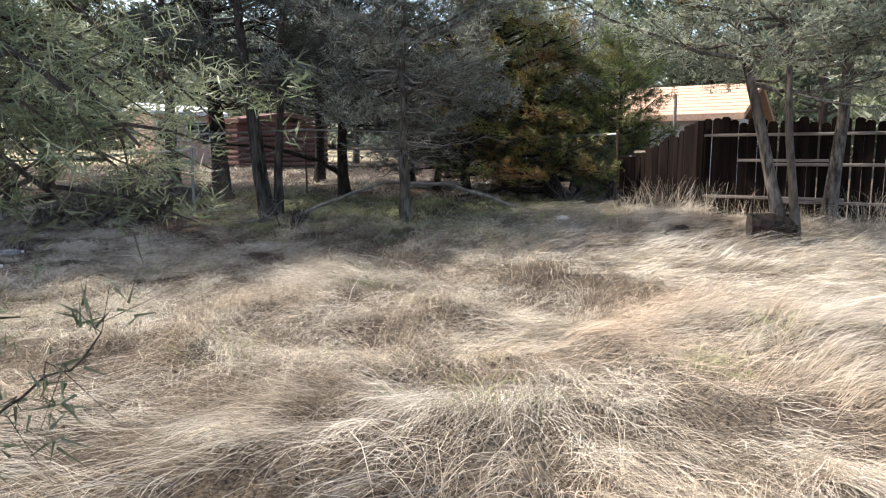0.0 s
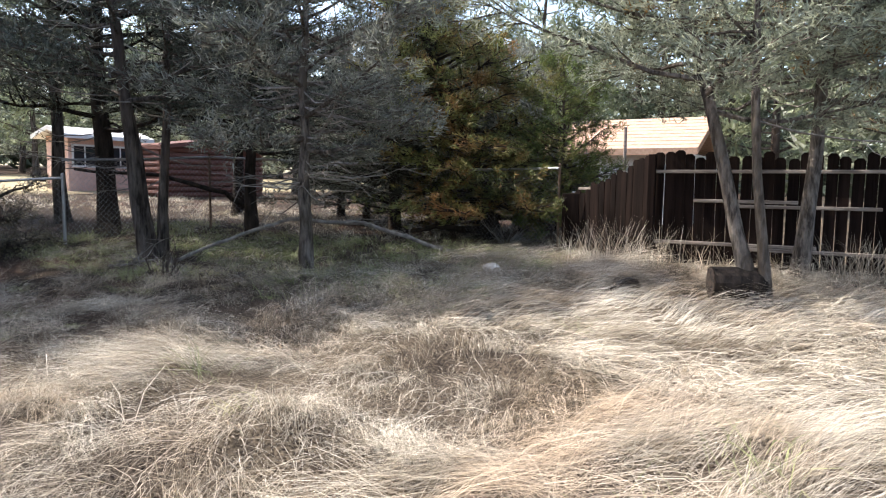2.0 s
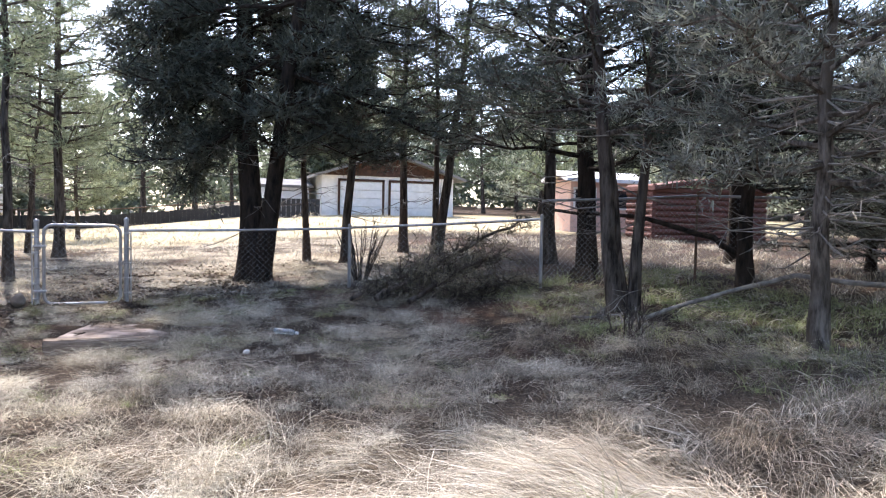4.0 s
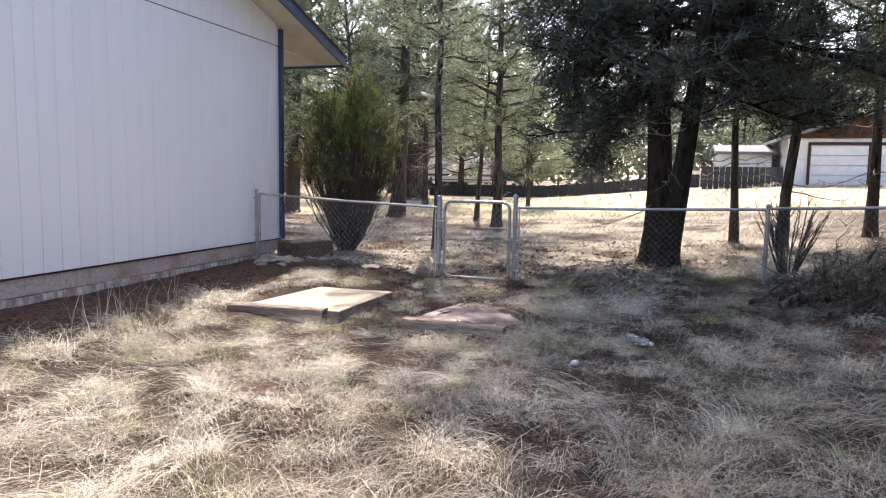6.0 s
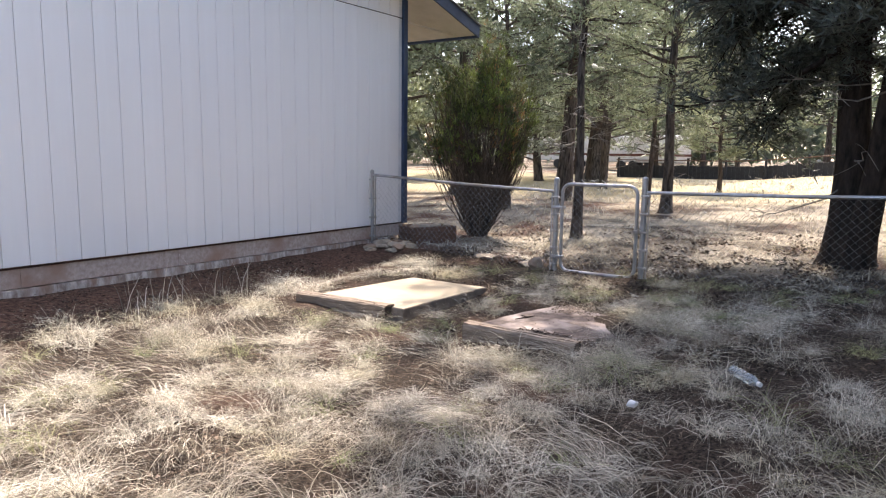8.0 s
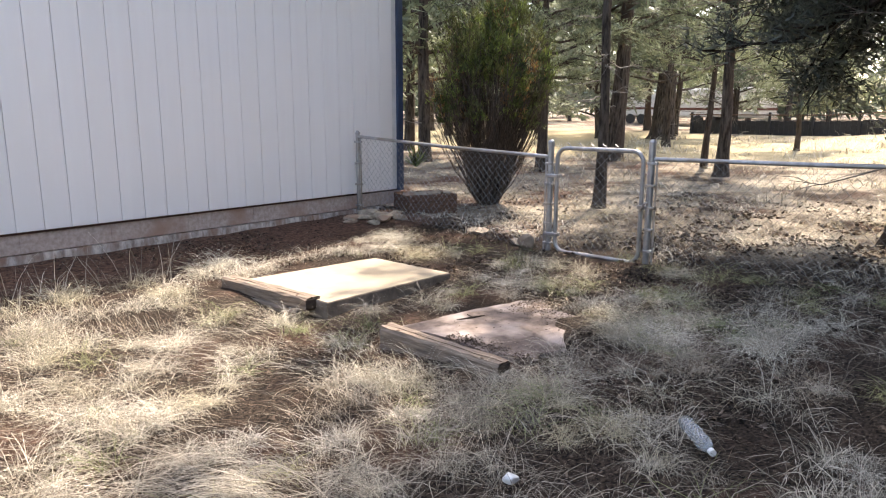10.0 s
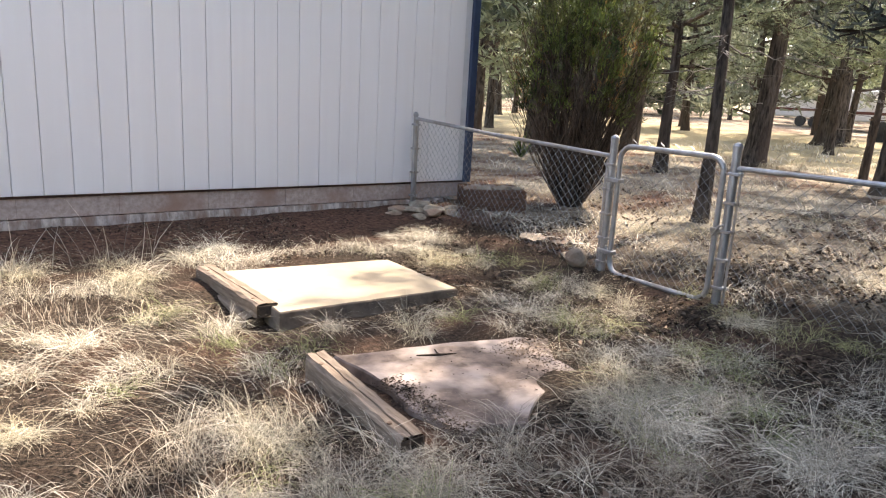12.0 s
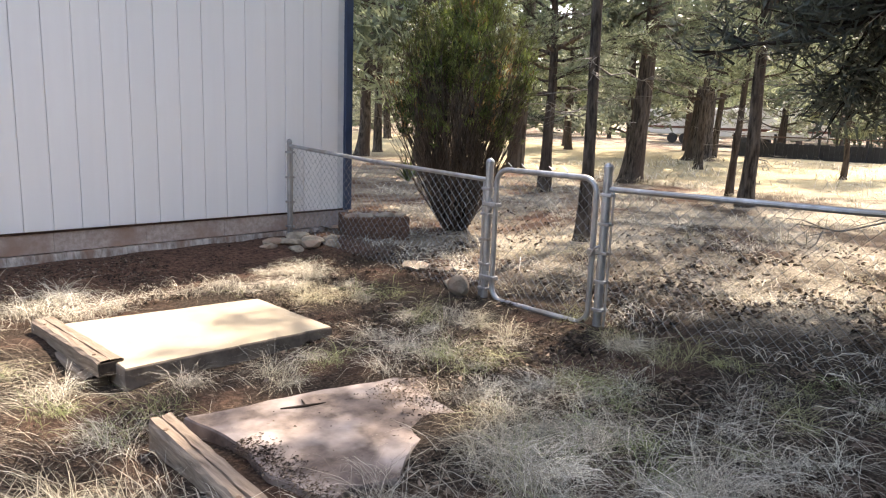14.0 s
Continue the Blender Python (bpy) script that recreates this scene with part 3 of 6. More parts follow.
for p, q in ((R0, R1), (R1, R2), (R2, R3)):
    fence_panel("chain_link_fence", p, q, low(*p) - 0.02, low(*q) - 0.02, 0.88, "grey chain-link fence along the yard edge", (p is R0, True), 0.024, cell=0.06, wire=0.0021)

# bands that tie the net to the end posts
for x, y, z0, n in ((A[0], A[1], ZA, 4), (B[0], B[1], ZB, 5), (C[0], C[1], ZC, 5)):
    band = thing("tension_bar", (x, y + 0.05, z0), "thin steel bar with bands on a fence post", "fence part", "fence fittings")
    s = Shape()
    yy = y + 0.055 if y != B[1] else y - 0.055
    box(s, x - 0.004, x + 0.004, yy - 0.009, yy + 0.009, z0 + 0.0, z0 + H - 0.02, 0.001)
    part("bar", s, M["galv"], band)
    for k in range(n):
        s = Shape()
        zz = z0 + 0.12 + k * (H - 0.2) / (n - 1)
        box(s, x - 0.034, x + 0.034, min(y, yy) - 0.034 * (yy > y), max(y, yy) + 0.034 * (yy < y), zz - 0.011, zz + 0.011, 0.003)
        part("band", s, M["galv"], band)


def build_gate():
    """A walk gate of bent tube with a wire net, hung on the post by two hinges."""
    t = thing("chain_link_gate", (B[0], B[1], ZB), "closed galvanised chain-link walk gate with rounded frame", "gate")
    y0, y1, z0, z1, r = B[1] + 0.085, C[1] - 0.075, ZB + 0.05, ZC + 1.045, 0.11
    pts = []
    for cy, cz, a0 in ((y1 - r, z1 - r, 0), (y0 + r, z1 - r, 90), (y0 + r, z0 + r, 180), (y1 - r, z0 + r, 270)):
        for k in range(6):
            w = radians(a0 + 90 * k / 5)
            pts.append((B[0] + 0.01, cy + r * math.cos(w), cz + r * math.sin(w)))
    pts.append(pts[0])
    s = Shape()
    tube(s, pts, [0.021] * len(pts), 12, caps=False)
    part("gate_frame", s, M["galv"], t)
    s = Shape()
    mesh_net(s, (B[0], y0 + 0.02), (B[0], y1 - 0.02), z0 + 0.02, z0 + 0.02, z1 - z0 - 0.04)
    part("wire_mesh", s, M["wire"], t)
    for z in (ZB + 0.22, ZB + 0.82):
        s = Shape()
        box(s, B[0] - 0.035, B[0] + 0.045, B[1] - 0.035, y0 + 0.03, z - 0.018, z + 0.018, 0.006)
        tube(s, [(B[0] + 0.02, B[1] + 0.045, z - 0.05), (B[0] + 0.02, B[1] + 0.045, z + 0.05)], [0.011, 0.011], 8)
        part("hinge", s, M["galv"], t)
    s = Shape()
    box(s, B[0] - 0.03, B[0] + 0.04, y1 - 0.03, C[1] - 0.03, 0.49, 0.53, 0.006)
    tube(s, [(B[0] + 0.045, y1, 0.47), (B[0] + 0.05, y1 + 0.05, 0.55), (B[0] + 0.04, C[1], 0.56)], [0.009] * 3, 8)
    part("latch", s, M["galv"], t)
    # loose ends of wire that stand over the top bar
    for k in range(5):
        y = y0 + 0.16 + k * 0.13
        s = Shape()
        tube(s, [(B[0], y, z1 - 0.02), (B[0] + 0.005, y - 0.02, z1 + 0.03), (B[0], y - 0.06, z1 + 0.055)], [0.004, 0.004, 0.003], 6)
        part("wire_end", s, M["wire"], t)


build_gate()

# ---------------------------------------------------------------- plank fence


def build_board_fence():
    def run(a, b, ha, hb, label, n, rails):
        t = thing("board_fence", (a[0], a[1], low(*a)), label, "fence", "dark board fence")
        a3, b3 = Vector((*a, 0)), Vector((*b, 0))
        way = (b3 - a3).normalized()
        ang = math.atan2(way.y, way.x)
        w = (b3 - a3).length / n
        rr = random.Random(5)
        for i in range(n):
            u = (i + 0.5) / n
            p = a3.lerp(b3, u)
            hh = ha + (hb - ha) * u + rr.uniform(-0.05, 0.04)
            s = Shape()
            tilt = Matrix.Translation((p.x, p.y, 0)) @ Matrix.Rotation(ang, 4, "Z") @ Matrix.Rotation(rr.uniform(-0.012, 0.012), 4, "Y")
            wid = w * rr.uniform(0.91, 0.985)
            z0 = low(p.x, p.y) - 0.06
            cl = 0.03
            yy = rr.uniform(0.0, 0.012)
            v = []
            for q in (-1, 1):
                yq = yy + 0.010 * q
                v += [(-wid / 2, yq, z0), (wid / 2, yq, z0), (wid / 2, yq, hh - cl), (wid / 2 - cl, yq, hh), (-wid / 2 + cl, yq, hh), (-wid / 2, yq, hh - cl)]
            f = [(0, 1, 2, 3, 4, 5), (11, 10, 9, 8, 7, 6)] + [(j, j + 6, (j + 1) % 6 + 6, (j + 1) % 6) for j in range(6)]
            s.add([tilt @ Vector(q) for q in v], f)
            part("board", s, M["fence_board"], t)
        side = Matrix.Rotation(ang, 4, "Z")
        for u0, u1, z in rails:
            p, q = a3.lerp(b3, u0), a3.lerp(b3, u1)
            s = Shape()
            ln = (q - p).length
            box(s, 0, ln, -0.055, -0.016, -0.02, 0.02, 0.006, Matrix.Translation((p.x, p.y, z)) @ side)
            part("rail", s, M["fence_rail"], t, "sun-greyed wooden rail")
        for u in (0.0, 0.985):
            p = a3.lerp(b3, u)
            s = Shape()
            box(s, -0.045, 0.045, -0.11, -0.02, low(p.x, p.y) - 0.2, (ha if u == 0 else hb) - 0.02, 0.008, Matrix.Translation((p.x, p.y, 0)) @ side)
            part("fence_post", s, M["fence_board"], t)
        return t
    run((-2.55, 9.62), (0.07, 9.62), 1.62, 1.56, "dark stained board fence with greyed rails", 21,
        ((0.0, 0.98, 1.39), (0.19, 0.62, 1.04), (0.34, 0.93, 0.985), (0.02, 0.70, 0.53), (0.4, 0.99, 0.485)))
    run((-2.58, 9.66), (-3.88, 10.62), 1.60, 1.10, "dark board fence that steps down towards the trees", 14, ((0.0, 0.99, 1.16), (0.0, 0.99, 0.52)))
    # one wide board that stands apart at the low end
    t = thing("fence_board", (-3.86, 10.45, low(-3.86, 10.45)), "single wide dark board leaning on the fence", "board")
    s = Shape()
    box(s, -4.03, -3.77, 10.42, 10.45, low(-3.86, 10.45) - 0.03, 1.09, 0.01)
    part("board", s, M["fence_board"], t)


build_board_fence()

# ---------------------------------------------------------------- slabs with timber kerbs


def slab_outline(pts, z0, z1, rr, chip=0.012):
    """A low slab with a chipped, uneven outline."""
    fine = []
    n = len(pts)
    for i in range(n):
        p, q = Vector(pts[i]), Vector(pts[(i + 1) % n])
        k = max(2, int((q - p).length / 0.09))
        for j in range(k):
            c = p.lerp(q, j / k)
            fine.append((c.x + rr.uniform(-chip, chip), c.y + rr.uniform(-chip, chip)))
    m = len(fine)
    cx, cy = sum(p[0] for p in fine) / m, sum(p[1] for p in fine) / m
    inner = [(cx + (x - cx) * 0.988, cy + (y - cy) * 0.988, z1) for x, y in fine]
    side, top = Shape(), Shape()
    side.add([(x, y, z0) for x, y in fine] + [(x, y, z1 - 0.010) for x, y in fine] + inner,
             [q for i in range(m) for q in ((i, (i + 1) % m, m + (i + 1) % m, m + i), (m + i, m + (i + 1) % m, 2 * m + (i + 1) % m, 2 * m + i))])
    top.add(inner + [(cx, cy, z1 + 0.001)], [(i, (i + 1) % m, m) for i in range(m)])
    return side, top


def timber(name, label, x0, x1, y0, y1, z0, z1, lean=0.0, seed=0):
    """A squared landscape timber, cracked and worn, with dark end grain and spike holes."""
    rr = random.Random(seed)
    t = thing(name, ((x0 + x1) / 2, (y0 + y1) / 2, z0), label, "timber", "timber kerbs")
    s = Shape()
    n, v, f = 14, [], []
    prof = [(-0.5, -0.5), (0.5, -0.5), (0.5, 0.38), (0.38, 0.5), (0.06, 0.5), (0.02, 0.40), (-0.02, 0.5), (-0.4, 0.5), (-0.5, 0.4)]
    for i in range(n + 1):
        y = y0 + (y1 - y0) * i / n
        for a, c in prof:
            v.append(((x0 + x1) / 2 + lean * (y - y0) + a * (x1 - x0) + rr.uniform(-0.004, 0.004), y, (z0 + z1) / 2 + c * (z1 - z0) + rr.uniform(-0.004, 0.004)))
    k = len(prof)
    for i in range(n):
        for j in range(k):
            f.append((i * k + j, i * k + (j + 1) % k, (i + 1) * k + (j + 1) % k, (i + 1) * k + j))
    s.add(v, f)
    part("beam", s, M["timber"], t)
    for yy, sg in ((y0, -1), (y1, 1)):
        e = Shape()
        cx = (x0 + x1) / 2 + lean * (yy - y0)
        box(e, cx - 0.47 * (x1 - x0), cx + 0.47 * (x1 - x0), yy - 0.004, yy + 0.004, z0 + 0.008, z1 - 0.014, 0.002)
        part("end_grain", e, M["end_grain"], t, "dark rotted end grain")
    for yy in (y0 + 0.16, y1 - 0.14):
        e = Shape()
        tube(e, [((x0 + x1) / 2 + 0.035 + lean * (yy - y0), yy, z1 - 0.002), ((x0 + x1) / 2 + 0.035 + lean * (yy - y0), yy, z1 + 0.004)], [0.013, 0.010], 10)
        part("spike_head", e, M["rust"], t)
    return t


def build_slabs():
    rr = random.Random(3)
    t = thing("concrete_slab", (-9.9, -0.4, -0.2), "pale cream concrete slab lying in the grass", "slab")
    side, top = slab_outline([(-9.21, -1.02), (-10.585, -0.835), (-10.60, 0.13), (-9.23, 0.08)], -0.2, -0.042, rr, 0.004)
    part("slab_top", top, M["concrete"], t)
    part("slab_edge", side, M["stained"], t, "soil-stained slab edge, darkened for its shadow")
    timber("landscape_timber", "weathered squared timber along the concrete slab", -9.22, -9.08, -1.15, -0.06, -0.115, -0.018, -0.05, 1)
    timber("landscape_timber", "lower grey timber half sunk in soil", -9.19, -9.06, -1.22, -0.12, -0.24, -0.118, -0.02, 2)
    t = thing("stone_slab", (-9.8, 1.3, -0.2), "broken reddish sandstone slab sunk in litter", "slab")
    side, top = slab_outline([(-9.25, 0.80), (-9.45, 0.86), (-9.85, 0.92), (-10.36, 1.06), (-10.52, 1.16), (-10.32, 1.42), (-10.30, 1.74), (-9.98, 1.72), (-9.78, 1.82),
                               (-9.66, 1.93), (-9.45, 1.86), (-9.33, 1.9), (-9.26, 1.55), (-9.30, 1.2)], -0.25, -0.078, rr)
    part("slab_top", top, M["red_slab"], t)
    part("slab_edge", side, M["red_slab"], t)
    timber("landscape_timber", "worn squared timber with two spike heads", -9.17, -9.05, 0.84, 1.86, -0.215, -0.02, 0.05, 4)
    # a forked twig on the stone
    t = thing("twig", (-9.72, 1.08, -0.084), "small dark forked twig on the slab", "twig")
    s = Shape()
    tube(s, [(-9.64, 1.02, -0.078), (-9.75, 1.08, -0.07), (-9.86, 1.10, -0.078)], [0.006, 0.007, 0.004], 6)
    tube(s, [(-9.75, 1.08, -0.07), (-9.78, 1.0, -0.072)], [0.006, 0.003], 6)
    part("stick", s, M["bark_black"], t)


build_slabs()

# ---------------------------------------------------------------- trees


def bent(p0, p1, sag, n, rr, wob):
    """Points of a limb from p0 to p1 that sags or lifts, with small kinks."""
    p0, p1 = Vector(p0), Vector(p1)
    out = []
    for i in range(n + 1):
        t = i / n
        q = p0.lerp(p1, t)
        q.z += sag * math.sin(math.pi * t)
        if 0 < i < n:
            q += Vector((rr.uniform(-wob, wob), rr.uniform(-wob, wob), rr.uniform(-wob, wob)))
        out.append(q)
    return out


def tufts(centres, ways, count, length, width, rng, spread=0.9):
    """Needle tufts: thin triangles that fan out from each centre, mostly along its twig."""
    centres, ways = np.asarray(centres, float), np.asarray(ways, float)
    n = len(centres)
    c = np.repeat(centres, count, 0)
    w = np.repeat(ways, count, 0)
    d = w + rng.normal(0, spread, (n * count, 3))
    d /= np.linalg.norm(d, axis=1, keepdims=True) + 1e-9
    ln = length * rng.uniform(0.6, 1.25, (n * count, 1))
    side = np.cross(d, rng.normal(0, 1, (n * count, 3)))
    side /= np.linalg.norm(side, axis=1, keepdims=True) + 1e-9
    c = c + rng.normal(0, length * 0.28, c.shape)
    v = np.stack([c + side * width, c - side * width, c + d * ln], 1).reshape(-1, 3)
    return v, np.arange(len(v)).reshape(-1, 3)


class Crown:
    def __init__(self):
        self.c, self.w = [], []

    def along(self, pts, t0, step_len, rr, jitter=0.05):
        """Tuft places along a limb from the share t0 of its length on."""
        n = len(pts) - 1
        total = sum((pts[i + 1] - pts[i]).length for i in range(n))
        k = max(1, int(total * (1 - t0) / step_len))
        for i in range(k):
            t = t0 + (1 - t0) * (i + rr.random()) / k
            j = min(n - 1, int(t * n))
            q = pts[j].lerp(pts[j + 1], t * n - j)
            d = (pts[j + 1] - pts[j]).normalized()
            q = q + Vector((rr.gauss(0, jitter), rr.gauss(0, jitter), rr.gauss(0, jitter)))
            self.c.append(tuple(q))
            self.w.append((d.x, d.y, d.z + 0.35))


def make_tree(name, label, seed, height, radius, crown_from, spread, lean=(0, 0), forks=1, limbs=44, twigs=8, dead=8, needle="needle", bark="bark",
              tuft=(8, 0.15, 0.0085), gap=0.085, tip=0.25, flat=0.2, category="pine tree", group="", curve=0.25, fork_z=0.2, fork_out=0.5, extra_tint=None, dead_low=0.9, tops=None, plain=False, boughs=()):
    """A conifer: tapered trunk or trunks with root flare, live limbs with side twigs and needle tufts, bare dead limbs below."""
    rr, rng = random.Random(seed), np.random.default_rng(seed)
    t = thing(name, (0, 0, 0), label, category, group)
    crown, wood, bare = Crown(), Shape(), Shape()
    stems = []
    for k in range(forks):
        a = rr.uniform(0, 6.28) + k * 6.28 / forks
        base = Vector((0, 0, 0)) if forks == 1 else Vector((math.cos(a) * radius * 0.7, math.sin(a) * radius * 0.7, 0))
        topx = lean[0] + (math.cos(a) * fork_out if forks > 1 else 0)
        topy = lean[1] + (math.sin(a) * fork_out if forks > 1 else 0)
        if tops:
            topx, topy = tops[k]
            base = Vector(tops[k]).to_3d() * 0.02 + Vector((radius * 0.9 * (k - 0.5 * (forks - 1)) * (0.4 if abs(topx) < abs(topy) else 1.0), radius * 0.8 * (k - 0.5 * (forks - 1)) * (1.0 if abs(topx) < abs(topy) else 0.2), 0))
        n = 10
        pts = []
        ph = rr.uniform(0, 6)
        for i in range(n + 1):
            u = i / n
            bow = curve * math.sin(math.pi * u) * 0.5
            pts.append(base + Vector((topx * u + bow * math.sin(ph) + rr.uniform(-0.03, 0.03) * (i > 0), topy * u + bow * math.cos(ph) + rr.uniform(-0.03, 0.03) * (i > 0), height * u * (1 - 0.08 * k))))
        rk = radius * (1 if k == 0 else 0.72)
        rad = [rk * (1.0 - 0.90 * (i / n) ** 0.9) for i in range(n + 1)]
        pts = [pts[0] - Vector((0, 0, 0.25)), pts[0], pts[0].lerp(pts[1], 0.12), pts[0].lerp(pts[1], 0.45)] + pts[1:]
        rad = [rk * 1.65, rk * 1.5, rk * 1.18, rk * 1.02] + rad[1:]
        s = Shape()
        tube(s, pts, rad, 12, 0.09, rnd=rr)
        part("trunk", s, M[bark], t, local=True, smooth=True)
        stems.append((pts, rad))

    def on_stem(st, z):
        pts, rad = st
        for i in range(len(pts) - 1):
            if pts[i].z <= z <= pts[i + 1].z:
                u = (z - pts[i].z) / (pts[i + 1].z - pts[i].z + 1e-6)
                return pts[i].lerp(pts[i + 1], u), rad[i] + (rad[i + 1] - rad[i]) * u
        return pts[-1], rad[-1]

    for i in range(limbs):
        st = stems[i % len(stems)]
        u = (i + rr.random()) / limbs
        z = crown_from + (height * 0.97 - crown_from) * u
        p, r = on_stem(st, z)
        a = i * 2.4 + rr.uniform(-0.5, 0.5)
        reach = spread * (tip + (1 - tip) * (1 - u) ** 0.75) * rr.uniform(0.6, 1.15)
        rise = reach * (flat + 0.55 * u + rr.uniform(-0.2, 0.15))
        q = p + Vector((math.cos(a) * reach, math.sin(a) * reach, rise))
        pts = bent(p, q, rr.uniform(-0.18, 0.05) * reach * 0.5, 5, rr, 0.045)
        r0 = min(r * 0.55, 0.012 + 0.016 * reach)
        tube(wood, pts, [r0 * (1 - 0.85 * j / 5) for j in range(6)], 3 if plain else 5, caps=False)
        crown.along(pts, 0.35, gap, rr)
        for k in range(twigs):
            f = rr.uniform(0.25, 0.95)
            j = min(4, int(f * 5))
            b0 = pts[j].lerp(pts[j + 1], f * 5 - j)
            w = a + rr.choice((-1, 1)) * rr.uniform(0.5, 1.1)
            ln = reach * rr.uniform(0.18, 0.42)
            b1 = b0 + Vector((math.cos(w) * ln, math.sin(w) * ln, ln * rr.uniform(-0.25, 0.45)))
            tw = bent(b0, b1, rr.uniform(-0.05, 0.03), 2, rr, 0.02)
            if not plain:
                tube(wood, tw, [r0 * 0.4, r0 * 0.28, r0 * 0.12], 3, caps=False)
            crown.along(tw, 0.15, gap * 0.8, rr)
    for ang, reach, za, zb in boughs:
        p, r = on_stem(stems[0], za)
        a = radians(ang)
        q = Vector((p.x + math.cos(a) * reach, p.y + math.sin(a) * reach, zb))
        pts = bent(p, q, 0.25 * reach, 6, rr, 0.05)
        tube(wood, pts, [0.035 * (1 - 0.85 * j / 6) for j in range(7)], 5, caps=False)
        crown.along(pts, 0.3, gap, rr, 0.1)
        for k in range(16 + int(4 * max(0.0, reach - 2.5))):
            f = rr.uniform(0.25, 0.98)
            j = min(5, int(f * 6))
            b0 = pts[j].lerp(pts[j + 1], f * 6 - j)
            w, ln = rr.uniform(0, 6.28), rr.uniform(0.25, 0.6) * (1.0 if reach < 2.5 else 1.7)
            tw = bent(b0, b0 + Vector((math.cos(w) * ln, math.sin(w) * ln, -ln * rr.uniform(0.1, 0.7))), 0.03, 2, rr, 0.02)
            tube(wood, tw, [0.008, 0.005, 0.002], 3, caps=False)
            crown.along(tw, 0.1, gap * 0.7, rr, 0.06)
    for i in range(dead):
        st = stems[i % len(stems)]
        z = rr.uniform(dead_low, crown_from + 0.35 * (height - crown_from))
        p, r = on_stem(st, z)
        a = rr.uniform(0, 6.28)
        reach = spread * rr.uniform(0.25, 0.7)
        pts = bent(p, p + Vector((math.cos(a) * reach, math.sin(a) * reach, reach * rr.uniform(-0.25, 0.25))), -0.08 * reach, 4, rr, 0.05)
        tube(bare, pts, [0.012, 0.010, 0.008, 0.005, 0.002], 4, caps=False)
        for k in range(5):
            f = rr.uniform(0.3, 0.98)
            j = min(3, int(f * 4))
            b0 = pts[j].lerp(pts[j + 1], f * 4 - j)
            w = a + rr.uniform(-1.2, 1.2)
            ln = rr.uniform(0.12, 0.45)
            tube(bare, bent(b0, b0 + Vector((math.cos(w) * ln, math.sin(w) * ln, rr.uniform(-0.22, 0.12))), 0.0, 2, rr, 0.025), [0.005, 0.004, 0.002], 3, caps=False)
    tagged(part("branchwork", wood, M[bark], t, local=True), kind="stuff")
    if dead:
        tagged(part("dead_branchwork", bare, M["dead_twig"], t, "bare grey dead branches", local=True), kind="stuff")
    v, f = tufts(crown.c, crown.w, tuft[0], tuft[1], tuft[2], rng)
    part("crown", tri_mesh("crown", v, f), M[needle], t, local=True)
    # second tint: dry sprays; on the slim pine, tufts lightened as if sunlit
    if extra_tint:
        pick = rng.random(len(crown.c)) < extra_tint[1]
        v, f = tufts(np.array(crown.c)[pick], np.array(crown.w)[pick], tuft[0], tuft[1], tuft[2], rng)
        part("dry_sprays", tri_mesh("dry_sprays", v, f), M[extra_tint[0]], t, local=True)
    return t


def plant(t, x, y, turn=0.0, size=1.0):
    t.matrix_basis = Matrix.Translation((x, y, low(x, y) - 0.03)) @ Matrix.Rotation(turn, 4, "Z") @ Matrix.Diagonal((size, size, size, 1))
    return t


# yard and fence-line trees
plant(make_tree("pine_tree", "slim pine with bare lower twigs and grey-green crown", 11, 5.5, 0.085, 1.45, 2.1, (0.1, 0.2), limbs=54, twigs=10, dead=44, needle="needle_shade", bark="bark_pale", dead_low=0.75, tuft=(10, 0.11, 0.0078), gap=0.072, extra_tint=("needle_grey_lit", 0.12)), -6.07, 7.2)
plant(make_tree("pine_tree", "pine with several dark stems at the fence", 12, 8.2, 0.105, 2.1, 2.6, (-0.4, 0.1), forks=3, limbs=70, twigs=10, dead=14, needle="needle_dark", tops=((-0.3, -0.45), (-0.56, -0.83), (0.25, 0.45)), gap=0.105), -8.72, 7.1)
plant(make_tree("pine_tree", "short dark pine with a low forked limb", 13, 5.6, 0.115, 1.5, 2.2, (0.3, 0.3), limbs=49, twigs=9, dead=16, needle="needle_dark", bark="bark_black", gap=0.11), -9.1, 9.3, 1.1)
plant(make_tree("pine_tree", "straight pine behind the chain-link fence", 14, 9.0, 0.14, 2.6, 2.4, (0.2, 0), limbs=52, twigs=8, dead=12, needle="needle", bark="bark"), -13.6, 8.75)
plant(make_tree("pine_tree", "tall thin pine beyond the fence", 15, 9.5, 0.10, 2.6, 2.2, (0.1, 0.1), limbs=49, twigs=8, dead=16, needle="needle"), -16.0, 5.2)
plant(make_tree("pine_tree", "tall thin pine beyond the fence", 16, 9.0, 0.115, 2.8, 2.3, (-0.3, 0.3), limbs=49, twigs=8, dead=14, needle="needle"), -17.4, 6.9)
plant(make_tree("pine_tree", "pine with a leaning second stem", 17, 8.6, 0.12, 2.2, 2.8, (0.9, -1.0), forks=2, limbs=57, twigs=9, dead=12, needle="needle_dark", fork_out=1.3), -16.5, 7.45, 2.6)
plant(make_tree("pine_tree", "thin young pine beyond the fence", 18, 6.5, 0.085, 2.2, 1.8, (0, 0), limbs=39, twigs=8, dead=10, needle="needle"), -16.6, 4.5)
